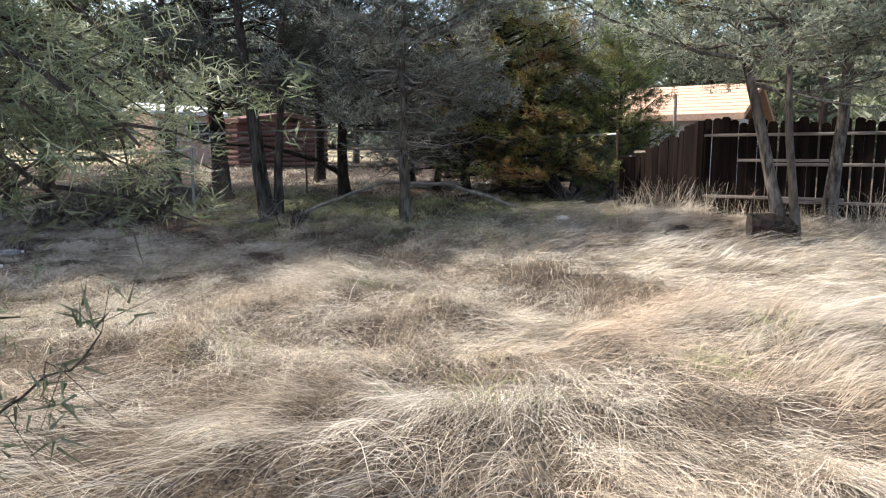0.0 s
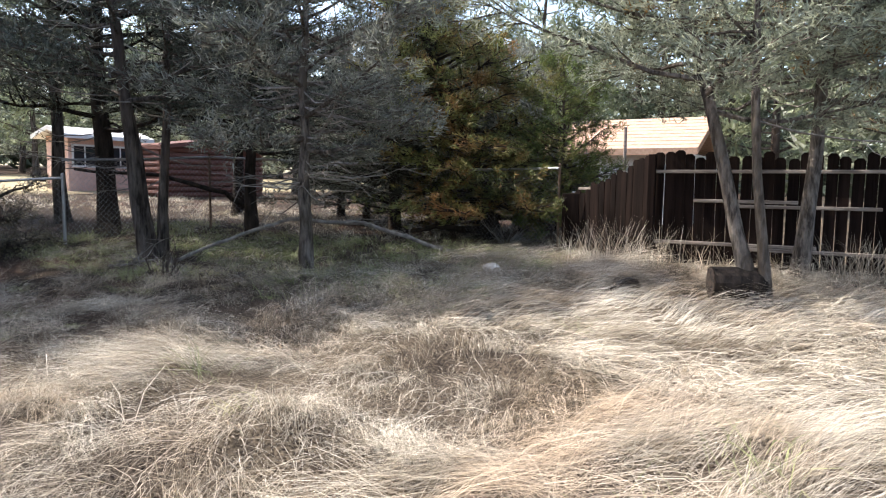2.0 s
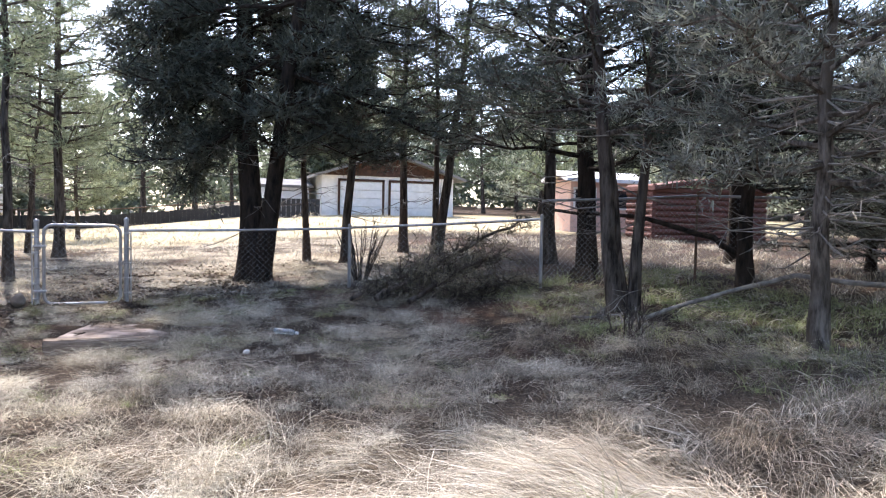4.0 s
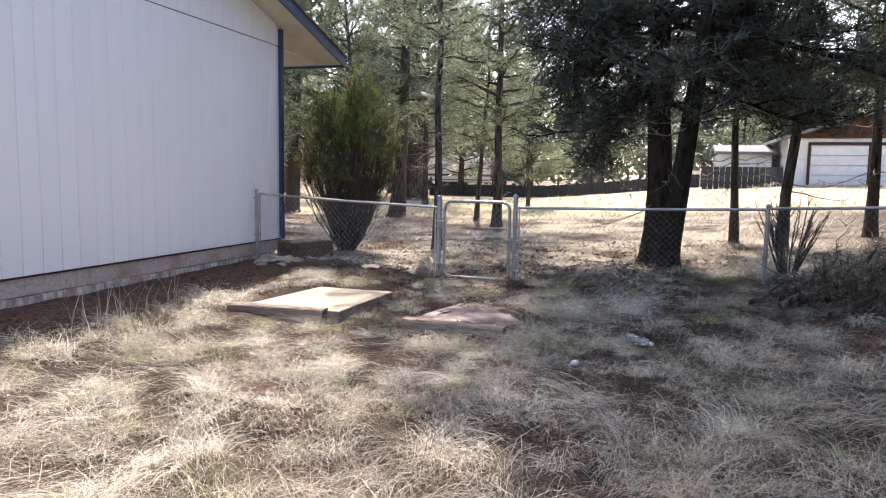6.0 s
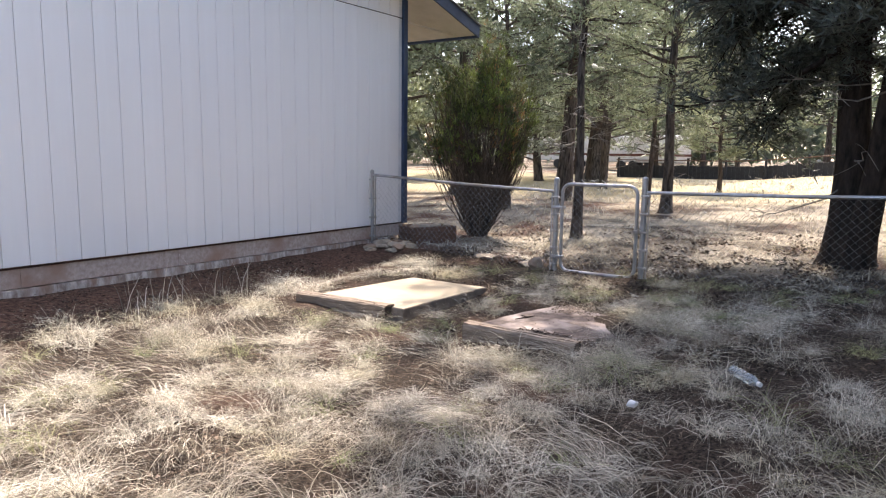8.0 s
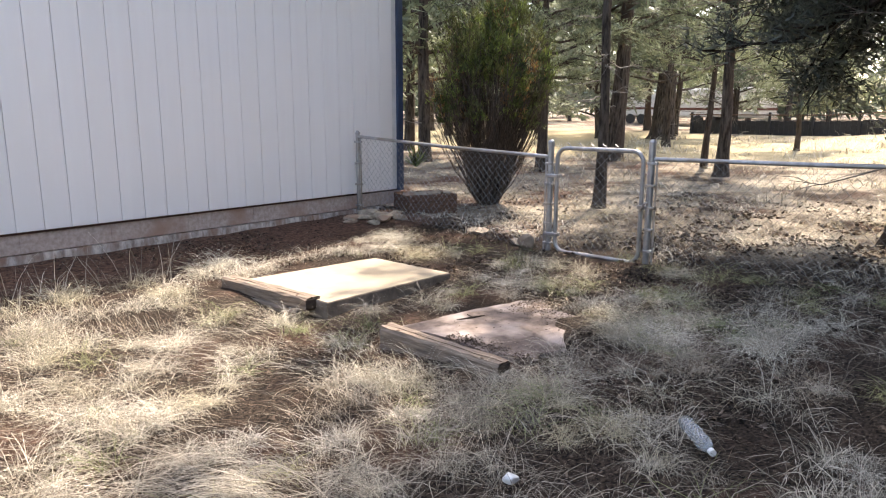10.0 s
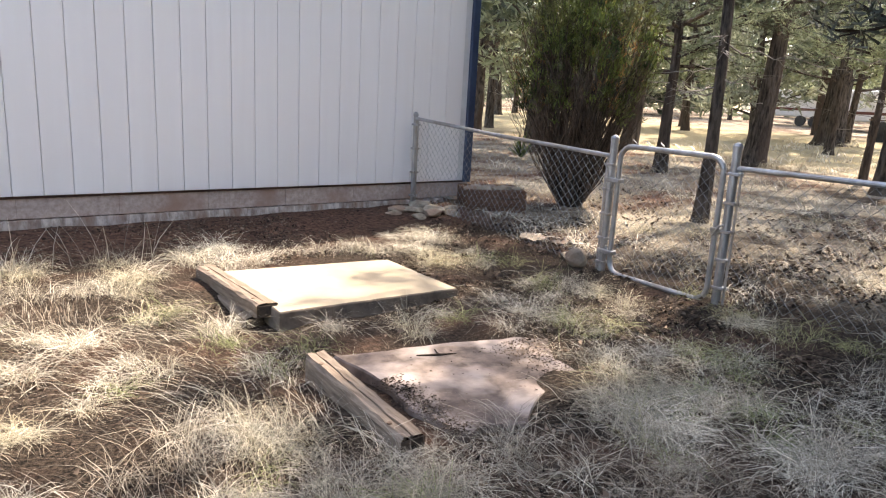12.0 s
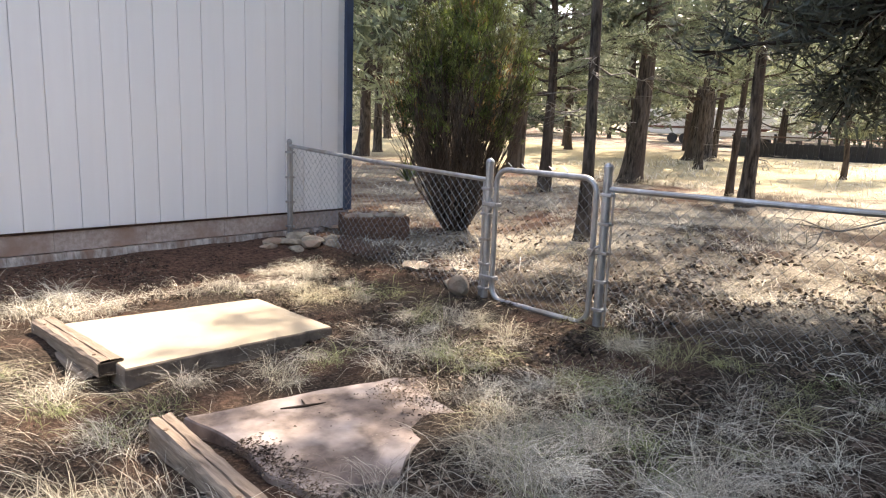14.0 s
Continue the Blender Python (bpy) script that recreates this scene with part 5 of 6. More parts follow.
def rock(name, label, x, y, size, seed, flat=0.6, z=None, mat="rock", group=""):
    """A broken stone: a squashed ball with knocked-off faces."""
    bm = bmesh.new()
    bmesh.ops.create_icosphere(bm, subdivisions=3, radius=1.0)
    rr = random.Random(seed)
    cuts = [(Vector((rr.gauss(0, 1), rr.gauss(0, 1), rr.gauss(0, 1))).normalized(), rr.uniform(0.55, 0.9)) for _ in range(11)]
    for v in bm.verts:
        for nrm, d in cuts:
            k = v.co.dot(nrm)
            if k > d:
                v.co -= nrm * (k - d) * 0.92
        v.co *= 1 + 0.05 * noise.noise(v.co * 3 + Vector((seed, 0, 0)))
        v.co = Vector((v.co.x * size[0], v.co.y * size[1], v.co.z * size[2]))
    me = bpy.data.meshes.new(name)
    bm.to_mesh(me)
    bm.free()
    me.materials.append(M[mat])
    ob = new(name, me)
    zz = low(x, y) if z is None else z
    ob.matrix_world = Matrix.Translation((x, y, zz + size[2] * flat)) @ Matrix.Rotation(rr.uniform(0, 6), 4, "Z")
    return tagged(ob, label, "rock", group)


rock("field_stone", "pale round stone in the dry grass", -4.0, 8.05, (0.19, 0.12, 0.07), 3, 0.5, mat="white_stone")
rock("field_stone", "cream stone at the foot of the gate post", -11.95, 0.03, (0.10, 0.085, 0.11), 4, 0.6)
rock("field_stone", "tan stone beside the cream stone", -12.12, -0.2, (0.13, 0.08, 0.05), 5, 0.3)
for i, (x, y, a, c) in enumerate(((-11.85, -2.36, 0.17, 0.05), (-12.05, -2.28, 0.2, 0.045), (-11.68, -2.42, 0.12, 0.06), (-12.2, -2.1, 0.14, 0.05), (-11.95, -2.12, 0.13, 0.045),
                                  (-11.55, -2.3, 0.1, 0.04), (-12.35, -2.3, 0.12, 0.05), (-12.0, -2.45, 0.15, 0.06), (-11.75, -2.1, 0.09, 0.04), (-12.5, -0.6, 0.16, 0.03), (-12.3, -0.9, 0.2, 0.03))):
    rock("flat_stone", "flat tan stone in a loose heap", x, y, (a, a * 0.7, c), 20 + i, 0.5 + 0.35 * (i % 3 == 1), group="stone heap")


def log_piece(name, label, p, q, r, seed, mat="bark_black", cut="timber", category="log"):
    rr = random.Random(seed)
    p, q = Vector(p), Vector(q)
    t = thing(name, (p + q) / 2, label, category)
    s = Shape()
    n = 6
    tube(s, [p.lerp(q, i / n) for i in range(n + 1)], [r * rr.uniform(0.94, 1.06) for _ in range(n + 1)], 14, 0.06, rnd=rr)
    part("bark", s, M[mat], t)
    d = (q - p).normalized()
    for e, sg in ((p, -1), (q, 1)):
        s = Shape()
        tube(s, [e + d * sg * 0.0, e + d * sg * 0.006], [r * 0.9, r * 0.88], 14)
        part("cut_face", s, M[cut], t, "sawn face with growth rings")
    return t


zl = low(-1.4, 7.85)
log_piece("cut_log", "short sawn log lying dark in the grass", (-1.52, 7.62, zl + 0.14), (-1.09, 7.82, zl + 0.13), 0.15, 5, "bark_black", "end_grain")
log_piece("root_mass", "round dark root mass at the stump", (-10.75, 7.75, 0.32), (-10.55, 7.6, 0.36), 0.2, 7, "bark_black", "end_grain", "stump")
log_piece("root_mass", "dark clod of roots in the grass", (-10.85, 4.4, 0.17), (-10.8, 4.75, 0.2), 0.17, 8, "bark_black", "end_grain", "stump")
rock("dirt_clod", "small dark clod in the straw", -2.35, 7.75, (0.2, 0.13, 0.09), 9, 0.3, mat="bark_black")


def build_planter():
    t = thing("timber_planter", (-13.1, -2.3, 0), "low dark timber planter with flat stones on top", "planter")
    m = Matrix.Translation((-13.0, -2.385, -0.03)) @ Matrix.Rotation(radians(-24), 4, "Z")
    for k in range(3):
        s = Shape()
        box(s, -0.36, 0.36, 0.2, 0.29, 0.0 + k * 0.1, 0.096 + k * 0.1, 0.008, m)
        part("board", s, M["planter"], t)
        s = Shape()
        box(s, -0.36, 0.36, -0.29, -0.2, 0.0 + k * 0.1, 0.096 + k * 0.1, 0.008, m)
        part("board", s, M["planter"], t)
        for sg in (-1, 1):
            s = Shape()
            box(s, sg * 0.32 - 0.04, sg * 0.32 + 0.04, -0.196, 0.196, 0.0 + k * 0.1, 0.096 + k * 0.1, 0.008, m)
            part("board", s, M["planter"], t)
    s = Shape()
    box(s, -0.27, 0.27, -0.19, 0.19, 0.0, 0.25, 0.01, m)
    part("soil", s, M["debris"], t)
    for i in range(7):
        p = m @ Vector((-0.28 + i * 0.095, 0.12 - 0.12 * (i % 2), 0))
        rock("flat_stone", "flat tan stone on the planter", p.x, p.y, (0.11, 0.08, 0.035), 60 + i, 0.8, 0.24, group="planter stones")


build_planter()


def build_bottle():
    p, q = Vector((-8.92, 2.97, 0.0)), Vector((-8.70, 3.18, 0.0))
    z = low(-8.8, 3.05) + 0.07
    d = (q - p).normalized()
    t = thing("plastic_bottle", (-8.8, 3.05, z), "empty clear plastic bottle lying in straw", "bottle")
    s = Shape()
    prof = [(0.0, 0.022), (0.01, 0.033), (0.05, 0.034), (0.07, 0.030), (0.09, 0.034), (0.13, 0.034), (0.15, 0.030), (0.17, 0.034), (0.22, 0.034), (0.26, 0.022), (0.28, 0.013)]
    o = Vector((p.x, p.y, z))
    tube(s, [o + d * u for u, _ in prof], [r for _, r in prof], 18)
    ob = part("body", s, M["plastic"], t, smooth=True)
    s = Shape()
    tube(s, [o + d * 0.28, o + d * 0.302], [0.015, 0.015], 14)
    part("cap", s, M["white"], t, "white screw cap")
    rock("paper_scrap", "crumpled white scrap of litter", -8.05, 2.63, (0.04, 0.03, 0.025), 71, 0.9, low(-8.05, 2.63) + 0.03, "white")


build_bottle()


def build_bush():
    """A tall vase-shaped shrub: a sheaf of dark stems, loose grey wisps at its flanks, green sprays in patches above."""
    rr, rng = random.Random(8), np.random.default_rng(8)
    x, y = -14.2, -2.2
    t = thing("vase_shrub", (x, y, low(x, y)), "tall vase-shaped evergreen shrub with bare lower stems", "shrub")
    stems, wisps, crown, tops = Shape(), Shape(), Crown(), Crown()
    for i in range(330):
        a = rr.uniform(0, 6.28)
        outer = i >= 230
        out = math.sqrt(rr.random()) if not outer else rr.uniform(0.85, 1.12)
        hgt = rr.uniform(2.3, 3.3) * (1 - 0.27 * out * out) if not outer else rr.uniform(1.1, 2.2)
        reach = (0.86 if not outer else 0.80) * out * min(1.0, 0.35 + hgt / 3.0)
        way = Vector((math.cos(a), math.sin(a), 0.3))
        reach *= 1 + 0.45 * noise.noise(way * 1.9)
        hgt *= 1 + 0.16 * noise.noise(way * 2.4 + Vector((5, 0, 0)))
        b = Vector((x + math.cos(a) * 0.10 * out, y + math.sin(a) * 0.10 * out, low(x, y) - 0.05))
        pts = []
        for k in range(7):
            u = k / 6
            rad = reach * (u ** 1.02) * (1.25 - 0.28 * u)
            wob = 0.018 + 0.03 * u
            pts.append(b + Vector((math.cos(a + 0.2 * u) * rad + rr.gauss(0, wob), math.sin(a + 0.2 * u) * rad + rr.gauss(0, wob), hgt * u)))
        tube(wisps if outer else stems, pts, [(0.008 if outer else 0.0125) * (1 - 0.8 * k / 6) for k in range(7)], 3 if outer else 4, caps=False)
        for k in range(7):
            f = rr.uniform(0.28, 0.95)
            j = min(5, int(f * 6))
            c0 = pts[j].lerp(pts[j + 1], f * 6 - j)
            w = a + rr.uniform(-1.2, 1.2)
            ln = rr.uniform(0.12, 0.36)
            tw = [c0, c0 + Vector((math.cos(w) * ln * 0.55, math.sin(w) * ln * 0.55, ln))]
            tube(wisps if (outer or k % 2) else stems, tw, [0.0045, 0.0018], 3, caps=False)
            if c0.z > 1.75 + 0.35 * noise.noise(Vector((c0.x, c0.y, 0)) * 2.2):
                crown.along([Vector(q) for q in tw], 0.1, 0.075, rr, 0.03)
        if not outer:
            (tops if rr.random() < 0.05 else crown).along(pts, 0.74 - 0.12 * out, 0.055, rr, 0.06)
    tagged(part("stem_sheaf", stems, M["bark"], t, "dense dark upright stems"), kind="stuff")
    tagged(part("wispy_growth", wisps, M["stem"], t, "loose brown-grey side twigs"), kind="stuff")
    keep = [i for i, q in enumerate(crown.c) if noise.noise(Vector(q) * 2.3) + 0.5 * noise.noise(Vector(q) * 5.5) > 0.02 - 0.22 * (q[2] > 2.2)]
    v, f = tufts([crown.c[i] for i in keep], [crown.w[i] for i in keep], 10, 0.075, 0.0075, rng, 0.75)
    part("crown", tri_mesh("crown", v, f), M["shrub_leaf"], t)
    v, f = tufts(tops.c, tops.w, 8, 0.08, 0.0065, rng, 0.6)
    tagged(part("dry_spray", tri_mesh("dry_spray", v, f), M["dry_needle"], t, "rusty brown tips"), kind="stuff")


build_bush()


def build_bare_shrub(x, y, n, hgt, seed, label, mat="bark"):
    rr = random.Random(seed)
    t = thing("bare_shrub", (x, y, low(x, y)), label, "shrub")
    s = Shape()
    for i in range(n):
        a, out = rr.uniform(0, 6.28), rr.uniform(0.1, 0.42)
        h = hgt * rr.uniform(0.55, 1.0)
        b = Vector((x + math.cos(a) * 0.08, y + math.sin(a) * 0.08, low(x, y) - 0.04))
        pts = bent(b, b + Vector((math.cos(a) * out, math.sin(a) * out, h)), 0.03, 4, rr, 0.02)
        tube(s, pts, [0.011, 0.010, 0.008, 0.006, 0.003], 4, caps=False)
        for k in range(4):
            f = rr.uniform(0.35, 0.95)
            j = min(3, int(f * 4))
            c = pts[j].lerp(pts[j + 1], f * 4 - j)
            w = a + rr.uniform(-1.2, 1.2)
            tube(s, [c, c + Vector((math.cos(w) * 0.1, math.sin(w) * 0.1, 0.16))], [0.005, 0.002], 3, caps=False)
    tagged(part("stem_sheaf", s, M[mat], t), kind="stuff")


build_bare_shrub(-13.1, 4.85, 30, 1.1, 3, "leafless shrub with upright dark stems")
build_bare_shrub(-7.3, 6.1, 9, 0.36, 4, "dry bare twigs sprouting from the grass", "bark")
build_bare_shrub(-5.2, 11.0, 7, 0.42, 5, "dry bare twigs at the juniper foot", "dead_twig")


def branch_thing(name, label, runs, seed, twigs, needle=None, mat="bark", tw_len=0.4, thick=1.0, bend=0.03):
    """A fallen or hanging branch: bent tapered limbs with side twigs."""
    rr, rng = random.Random(seed), np.random.default_rng(seed)
    t = thing(name, runs[0][0][0], label, "branch")
    s, crown = Shape(), Crown()
    for pts, r0, r1 in runs:
        pts = [Vector(p) for p in pts]
        fine = []
        for i in range(len(pts) - 1):
            for k in range(4):
                q = pts[i].lerp(pts[i + 1], k / 4)
                fine.append(q + Vector((rr.gauss(0, 0.012), rr.gauss(0, 0.012), rr.gauss(0, 0.012))))
        fine.append(pts[-1])
        n = len(fine)
        tube(s, fine, [r0 + (r1 - r0) * i / (n - 1) for i in range(n)], 8, 0.05, rnd=rr)
        for k in range(twigs):
            f = rr.uniform(0.15, 0.98)
            j = min(n - 2, int(f * (n - 1)))
            c = fine[j]
            d = (fine[j + 1] - fine[j]).normalized()
            e = c + (d + Vector((rr.gauss(0, 0.7), rr.gauss(0, 0.7), rr.gauss(0.05, 0.5)))).normalized() * tw_len * rr.uniform(0.4, 1.2)
            e.z = max(e.z, low(e.x, e.y) + 0.02)
            tw = bent(c, e, 0.02, 3, rr, bend)
            tube(s, tw, [0.009 * thick, 0.007 * thick, 0.005 * thick, 0.002], 4, caps=False)
            for q in range(3):
                g = tw[rr.randint(1, 3)]
                e2 = g + Vector((rr.gauss(0, 0.12), rr.gauss(0, 0.12), rr.gauss(0.0, 0.1)))
                tube(s, [g, e2], [0.004 * thick, 0.0015 * thick], 3, caps=False)
                if needle:
                    crown.along([g, e2], 0.1, 0.2, rr, 0.03)
            if needle:
                crown.along(tw, 0.5, 0.24, rr, 0.03)
    tagged(part("limb", s, M[mat], t), kind="stuff")
    if needle:
        v, f = tufts(crown.c, crown.w, 9, 0.09, 0.005, rng)
        part("sprays", tri_mesh("sprays", v, f), M[needle], t, "withered grey-green sprays")


branch_thing("brush_pile", "heap of cut conifer branches with withered sprays",
             [([(-10.0, 4.3, 0.2), (-10.15, 5.0, 0.5), (-10.5, 6.0, 0.95), (-10.9, 6.9, 1.25)], 0.04, 0.015), ([(-9.8, 4.7, 0.15), (-10.1, 5.4, 0.5), (-10.3, 6.3, 0.8)], 0.035, 0.012),
              ([(-10.2, 4.4, 0.15), (-10.5, 5.2, 0.35), (-10.6, 6.2, 0.6)], 0.03, 0.01), ([(-9.9, 5.2, 0.12), (-10.3, 5.9, 0.3), (-10.4, 6.7, 0.35)], 0.03, 0.01),
              ([(-10.4, 4.1, 0.15), (-10.35, 4.6, 0.38), (-10.3, 5.3, 0.55)], 0.03, 0.01)], 21, 40, "dry_grey", "bark", 0.42, 1.1, 0.09)
branch_thing("hanging_limb", "thick dark limb bowing over the fence", [([(-10.7, 7.2, 1.32), (-10.0, 8.2, 1.30), (-9.4, 9.0, 1.0), (-9.1, 9.3, 0.7)], 0.022, 0.05)], 22, 12, None, "bark_black", 0.3)
branch_thing("fallen_branch", "long pale bare branch propped on the pine trunk", [([(-8.0, 6.75, 0.14), (-7.4, 7.2, 0.45), (-6.85, 7.75, 0.72), (-6.1, 8.4, 0.66), (-5.2, 9.25, 0.25)], 0.022, 0.03)], 23, 12, None, "dead_twig", 0.45)
branch_thing("fallen_branch", "dark bent branch under the juniper", [([(-7.3, 10.5, 0.29), (-6.5, 11.0, 0.48), (-5.7, 11.45, 0.4)], 0.022, 0.07)], 24, 10, None, "bark_black", 0.3)
branch_thing("fallen_branch", "tangle of thin dry twigs on the grass", [([(-8.6, 6.3, 0.1), (-8.0, 6.5, 0.2), (-7.4, 6.4, 0.12)], 0.015, 0.006)], 25, 16, None, "dead_twig", 0.35)
branch_thing("pine_sapling", "low pine seedling with a few needle tufts", [([(-2.44, -0.22, 0.0), (-2.35, -0.12, 0.16), (-2.25, 0.0, 0.36), (-2.11, 0.16, 0.54), (-2.03, 0.25, 0.60)], 0.007, 0.003)], 26, 6, "needle_light", "stem", 0.10, 0.4)

# spiky yucca behind the house corner
t = thing("yucca", (-17.6, -6.9, low(-17.6, -6.9)), "spiky yucca rosette near the house corner", "plant")
s = Shape()
rr = random.Random(2)
for i in range(70):
    a, e = rr.uniform(0, 6.28), rr.uniform(0.2, 1.4)
    d = Vector((math.cos(a) * math.cos(e), math.sin(a) * math.cos(e), math.sin(e))) * rr.uniform(0.4, 0.65)
    side = Vector((-math.sin(a), math.cos(a), 0)) * 0.018
    b = Vector((-17.6, -6.9, low(-17.6, -6.9) + 0.05))
    s.add([b - side * 0.6, b + side * 0.6, b + d * 0.5 + side, b + d * 0.5 - side, b + d], [(0, 1, 2, 3), (3, 2, 4)])
part("leaves", s, M["juniper_green"], t)

# ---------------------------------------------------------------- grass
grng = np.random.default_rng(5)


def on_slab(x, y):
    a = (x > -10.55) & (x < -9.0) & (y > -1.22) & (y < 0.17)
    b = (x > -10.35) & (x < -9.0) & (y > 0.74) & (y < 1.86)
    return a | b


def blades(x, y, az, length, width, e0, e1, loft):
    """Grass blades as bent tapered strips. e0 and e1: rise at the root and at the tip, in radians; loft: least height over the soil."""
    keep = ~on_slab(x, y) & (grng.random(len(x)) > 0.93 * hollow(x, y))
    x, y, az, length, width, e0, e1, loft = (np.broadcast_to(q, x.shape)[keep] for q in (x, y, az, length, width, e0, e1, loft))
    n = len(x)
    p = np.stack([x, y, lie(x, y) + bumps(x, y) - 0.01], -1)
    rows = [p]
    for k in range(3):
        e = e0 + (e1 - e0) * (k + 0.3) / 2.6
        q = rows[-1] + np.stack([np.cos(az) * np.cos(e), np.sin(az) * np.cos(e), np.sin(e)], -1) * (length / 3)[:, None]
        fl = lie(q[:, 0], q[:, 1]) + bumps(q[:, 0], q[:, 1]) + loft * (0.4 + 0.6 * (k < 2))
        q[:, 2] = np.maximum(q[:, 2], fl)
        rows.append(q)
        az = az + grng.normal(0, 0.12, n)
    tilt = grng.normal(0, 0.5, n)
    side = np.stack([-np.sin(az), np.cos(az), np.tan(np.clip(tilt, -1, 1))], -1)
    side /= np.linalg.norm(side, axis=1, keepdims=True)
    w = width[:, None] * 0.5
    v = np.stack([rows[0] - side * w, rows[0] + side * w, rows[1] - side * w * 0.95, rows[1] + side * w * 0.95, rows[2] - side * w * 0.7, rows[2] + side * w * 0.7, rows[3]], 1)
    t = np.array([[0, 1, 3], [0, 3, 2], [2, 3, 5], [2, 5, 4], [4, 5, 6]])
    tris = (np.arange(n)[:, None, None] * 7 + t[None]).reshape(-1, 3)
    return v.reshape(-1, 3), tris


def joined(parts):
    vs, ts, o = [], [], 0
    for v, t in parts:
        vs.append(v)
        ts.append(t + o)
        o += len(v)
    return np.concatenate(vs), np.concatenate(ts)


def field(n, x0, x1, y0, y1):
    return grng.uniform(x0, x1, n), grng.uniform(y0, y1, n)


def flow(x, y):
    """The way in which the matted straw was combed."""
    return -0.55 + 0.75 * np.sin(0.9 * x + 0.5 * y) + 0.6 * np.sin(1.7 * y - 0.8 * x + 1.0) + 0.45 * np.sin(3.1 * x + 2.0) * np.sin(2.7 * y)


def patchy(x, y):
    """Where the sward is thick (above 0) or worn thin."""
    return 0.5 * np.sin(2.3 * x + 1.1 * y + 0.4) * np.sin(1.9 * y - 1.2 * x) + 0.5 * np.sin(5.3 * x - 2.9 * y) * np.sin(4.7 * y + 2.2 * x + 1.0) + 0.25 * np.sin(11 * x + 5 * y) * np.sin(9.5 * y - 4 * x)


def matted(n, x0, x1, y0, y1, ln, wd, up=0.6, loft=0.10, thin=0.35):
    x, y = field(n, x0, x1, y0, y1)
    k = grng.random(n) < np.clip(1.0 - thin + 1.5 * thin + 2.0 * patchy(x, y), 1.0 - 2 * thin, 1.0)
    x, y = x[k], y[k]
    edge = np.minimum(np.minimum(x - x0, x1 - x), np.minimum(y - y0, y1 - y))
    k = grng.random(len(x)) < 0.12 + edge / 0.9 + 0.5 * patchy(1.3 * y, 1.1 * x)
    x, y = x[k], y[k]
    n = len(x)
    az = flow(x, y) + grng.normal(0, 0.22, n) + np.where(grng.random(n) < 0.16, grng.uniform(-2, 2, n), 0)
    return blades(x, y, az, grng.uniform(*ln, n), grng.uniform(*wd, n), grng.uniform(0.1, up, n), grng.uniform(-0.7, 0.15, n), grng.uniform(0.005, loft, n))


def locks(n, x0, x1, y0, y1, per, ln, wd, rad=0.05, rise=(0.35, 1.0), stray=0.15):
    """Locks of long straw that rise from one root and fall over together, as if combed."""
    cx, cy = field(n, x0, x1, y0, y1)
    k = grng.random(n) < np.clip(0.7 + 1.2 * patchy(0.7 * cx, 0.7 * cy), 0.2, 1.0)
    cx, cy = cx[k], cy[k]
    n = len(cx)
    way = flow(cx, cy) + grng.normal(0, 0.38, n)
    size, lift = grng.uniform(0.6, 1.3, n), grng.uniform(*rise, n)

    def each(q):
        return np.repeat(q, per)
    m = n * per
    x, y = each(cx) + grng.normal(0, rad, m) * each(size), each(cy) + grng.normal(0, rad, m) * each(size)
    az = each(way) + grng.normal(0, stray, m) + np.where(grng.random(m) < 0.06, grng.uniform(-1.5, 1.5, m), 0)
    return blades(x, y, az, grng.uniform(*ln, m) * each(size), grng.uniform(*wd, m), each(lift) + grng.normal(0, 0.13, m), -0.35 + grng.normal(0, 0.2, m), grng.uniform(0.005, 0.07, m))


def clumps(n, x0, x1, y0, y1, per, ln, wd, rad=0.06, mask=None, droop=0.0):
    cx, cy = field(n, x0, x1, y0, y1)
    if mask is not None:
        k = mask(cx, cy)
        cx, cy = cx[k], cy[k]
        n = len(cx)
    k = grng.random(n) < np.clip(0.75 + 1.5 * patchy(cx, cy), 0.15, 1.0)
    cx, cy = cx[k], cy[k]
    n = len(cx)
    size = grng.uniform(0.45, 1.45, n)
    s = np.repeat(size, per)
    x = np.repeat(cx, per) + grng.normal(0, rad, n * per) * s
    y = np.repeat(cy, per) + grng.normal(0, rad, n * per) * s
    az = grng.uniform(0, 2 * np.pi, n * per)
    return blades(x, y, az, grng.uniform(*ln, n * per) * s, grng.uniform(*wd, n * per), grng.uniform(0.7 - 0.3 * droop, 1.5 - 0.2 * droop, n * per), grng.uniform(-1.0 - 0.3 * droop, 0.5 - 0.8 * droop, n * per), grng.uniform(0.0, 0.03, n * per))


def sown(name, label, parts, mat, category="grass"):
    v, t = joined(parts)
    ob = part(name, tri_mesh(name, v, t), M[mat], None)
    return tagged(ob, label, category, kind="stuff")


sown("matted_straw", "long pale straw combed flat in swirls", [
    matted(23000, -5.3, 1.9, -0.6, 5.0, (0.2, 0.55), (0.0010, 0.0023), 0.7, 0.07, 0.5),
    matted(15000, -5.2, 1.8, 4.2, 9.7, (0.22, 0.55), (0.0020, 0.0040), 0.7, 0.08, 0.45),
    locks(1350, -4.6, 1.7, -0.7, 4.6, 44, (0.26, 0.66), (0.0009, 0.0021), 0.055),
    locks(1000, -5.0, 1.7, 4.2, 9.4, 30, (0.28, 0.68), (0.0018, 0.0038), 0.06),
    matted(3500, -6.0, 4.0, -1.7, 2.0, (0.16, 0.42), (0.0016, 0.003), 0.8, 0.08),
    clumps(190, -4.9, 1.4, 0.2, 9.0, 46, (0.15, 0.42), (0.0013, 0.0030), 0.09, None, 0.4)], "straw")
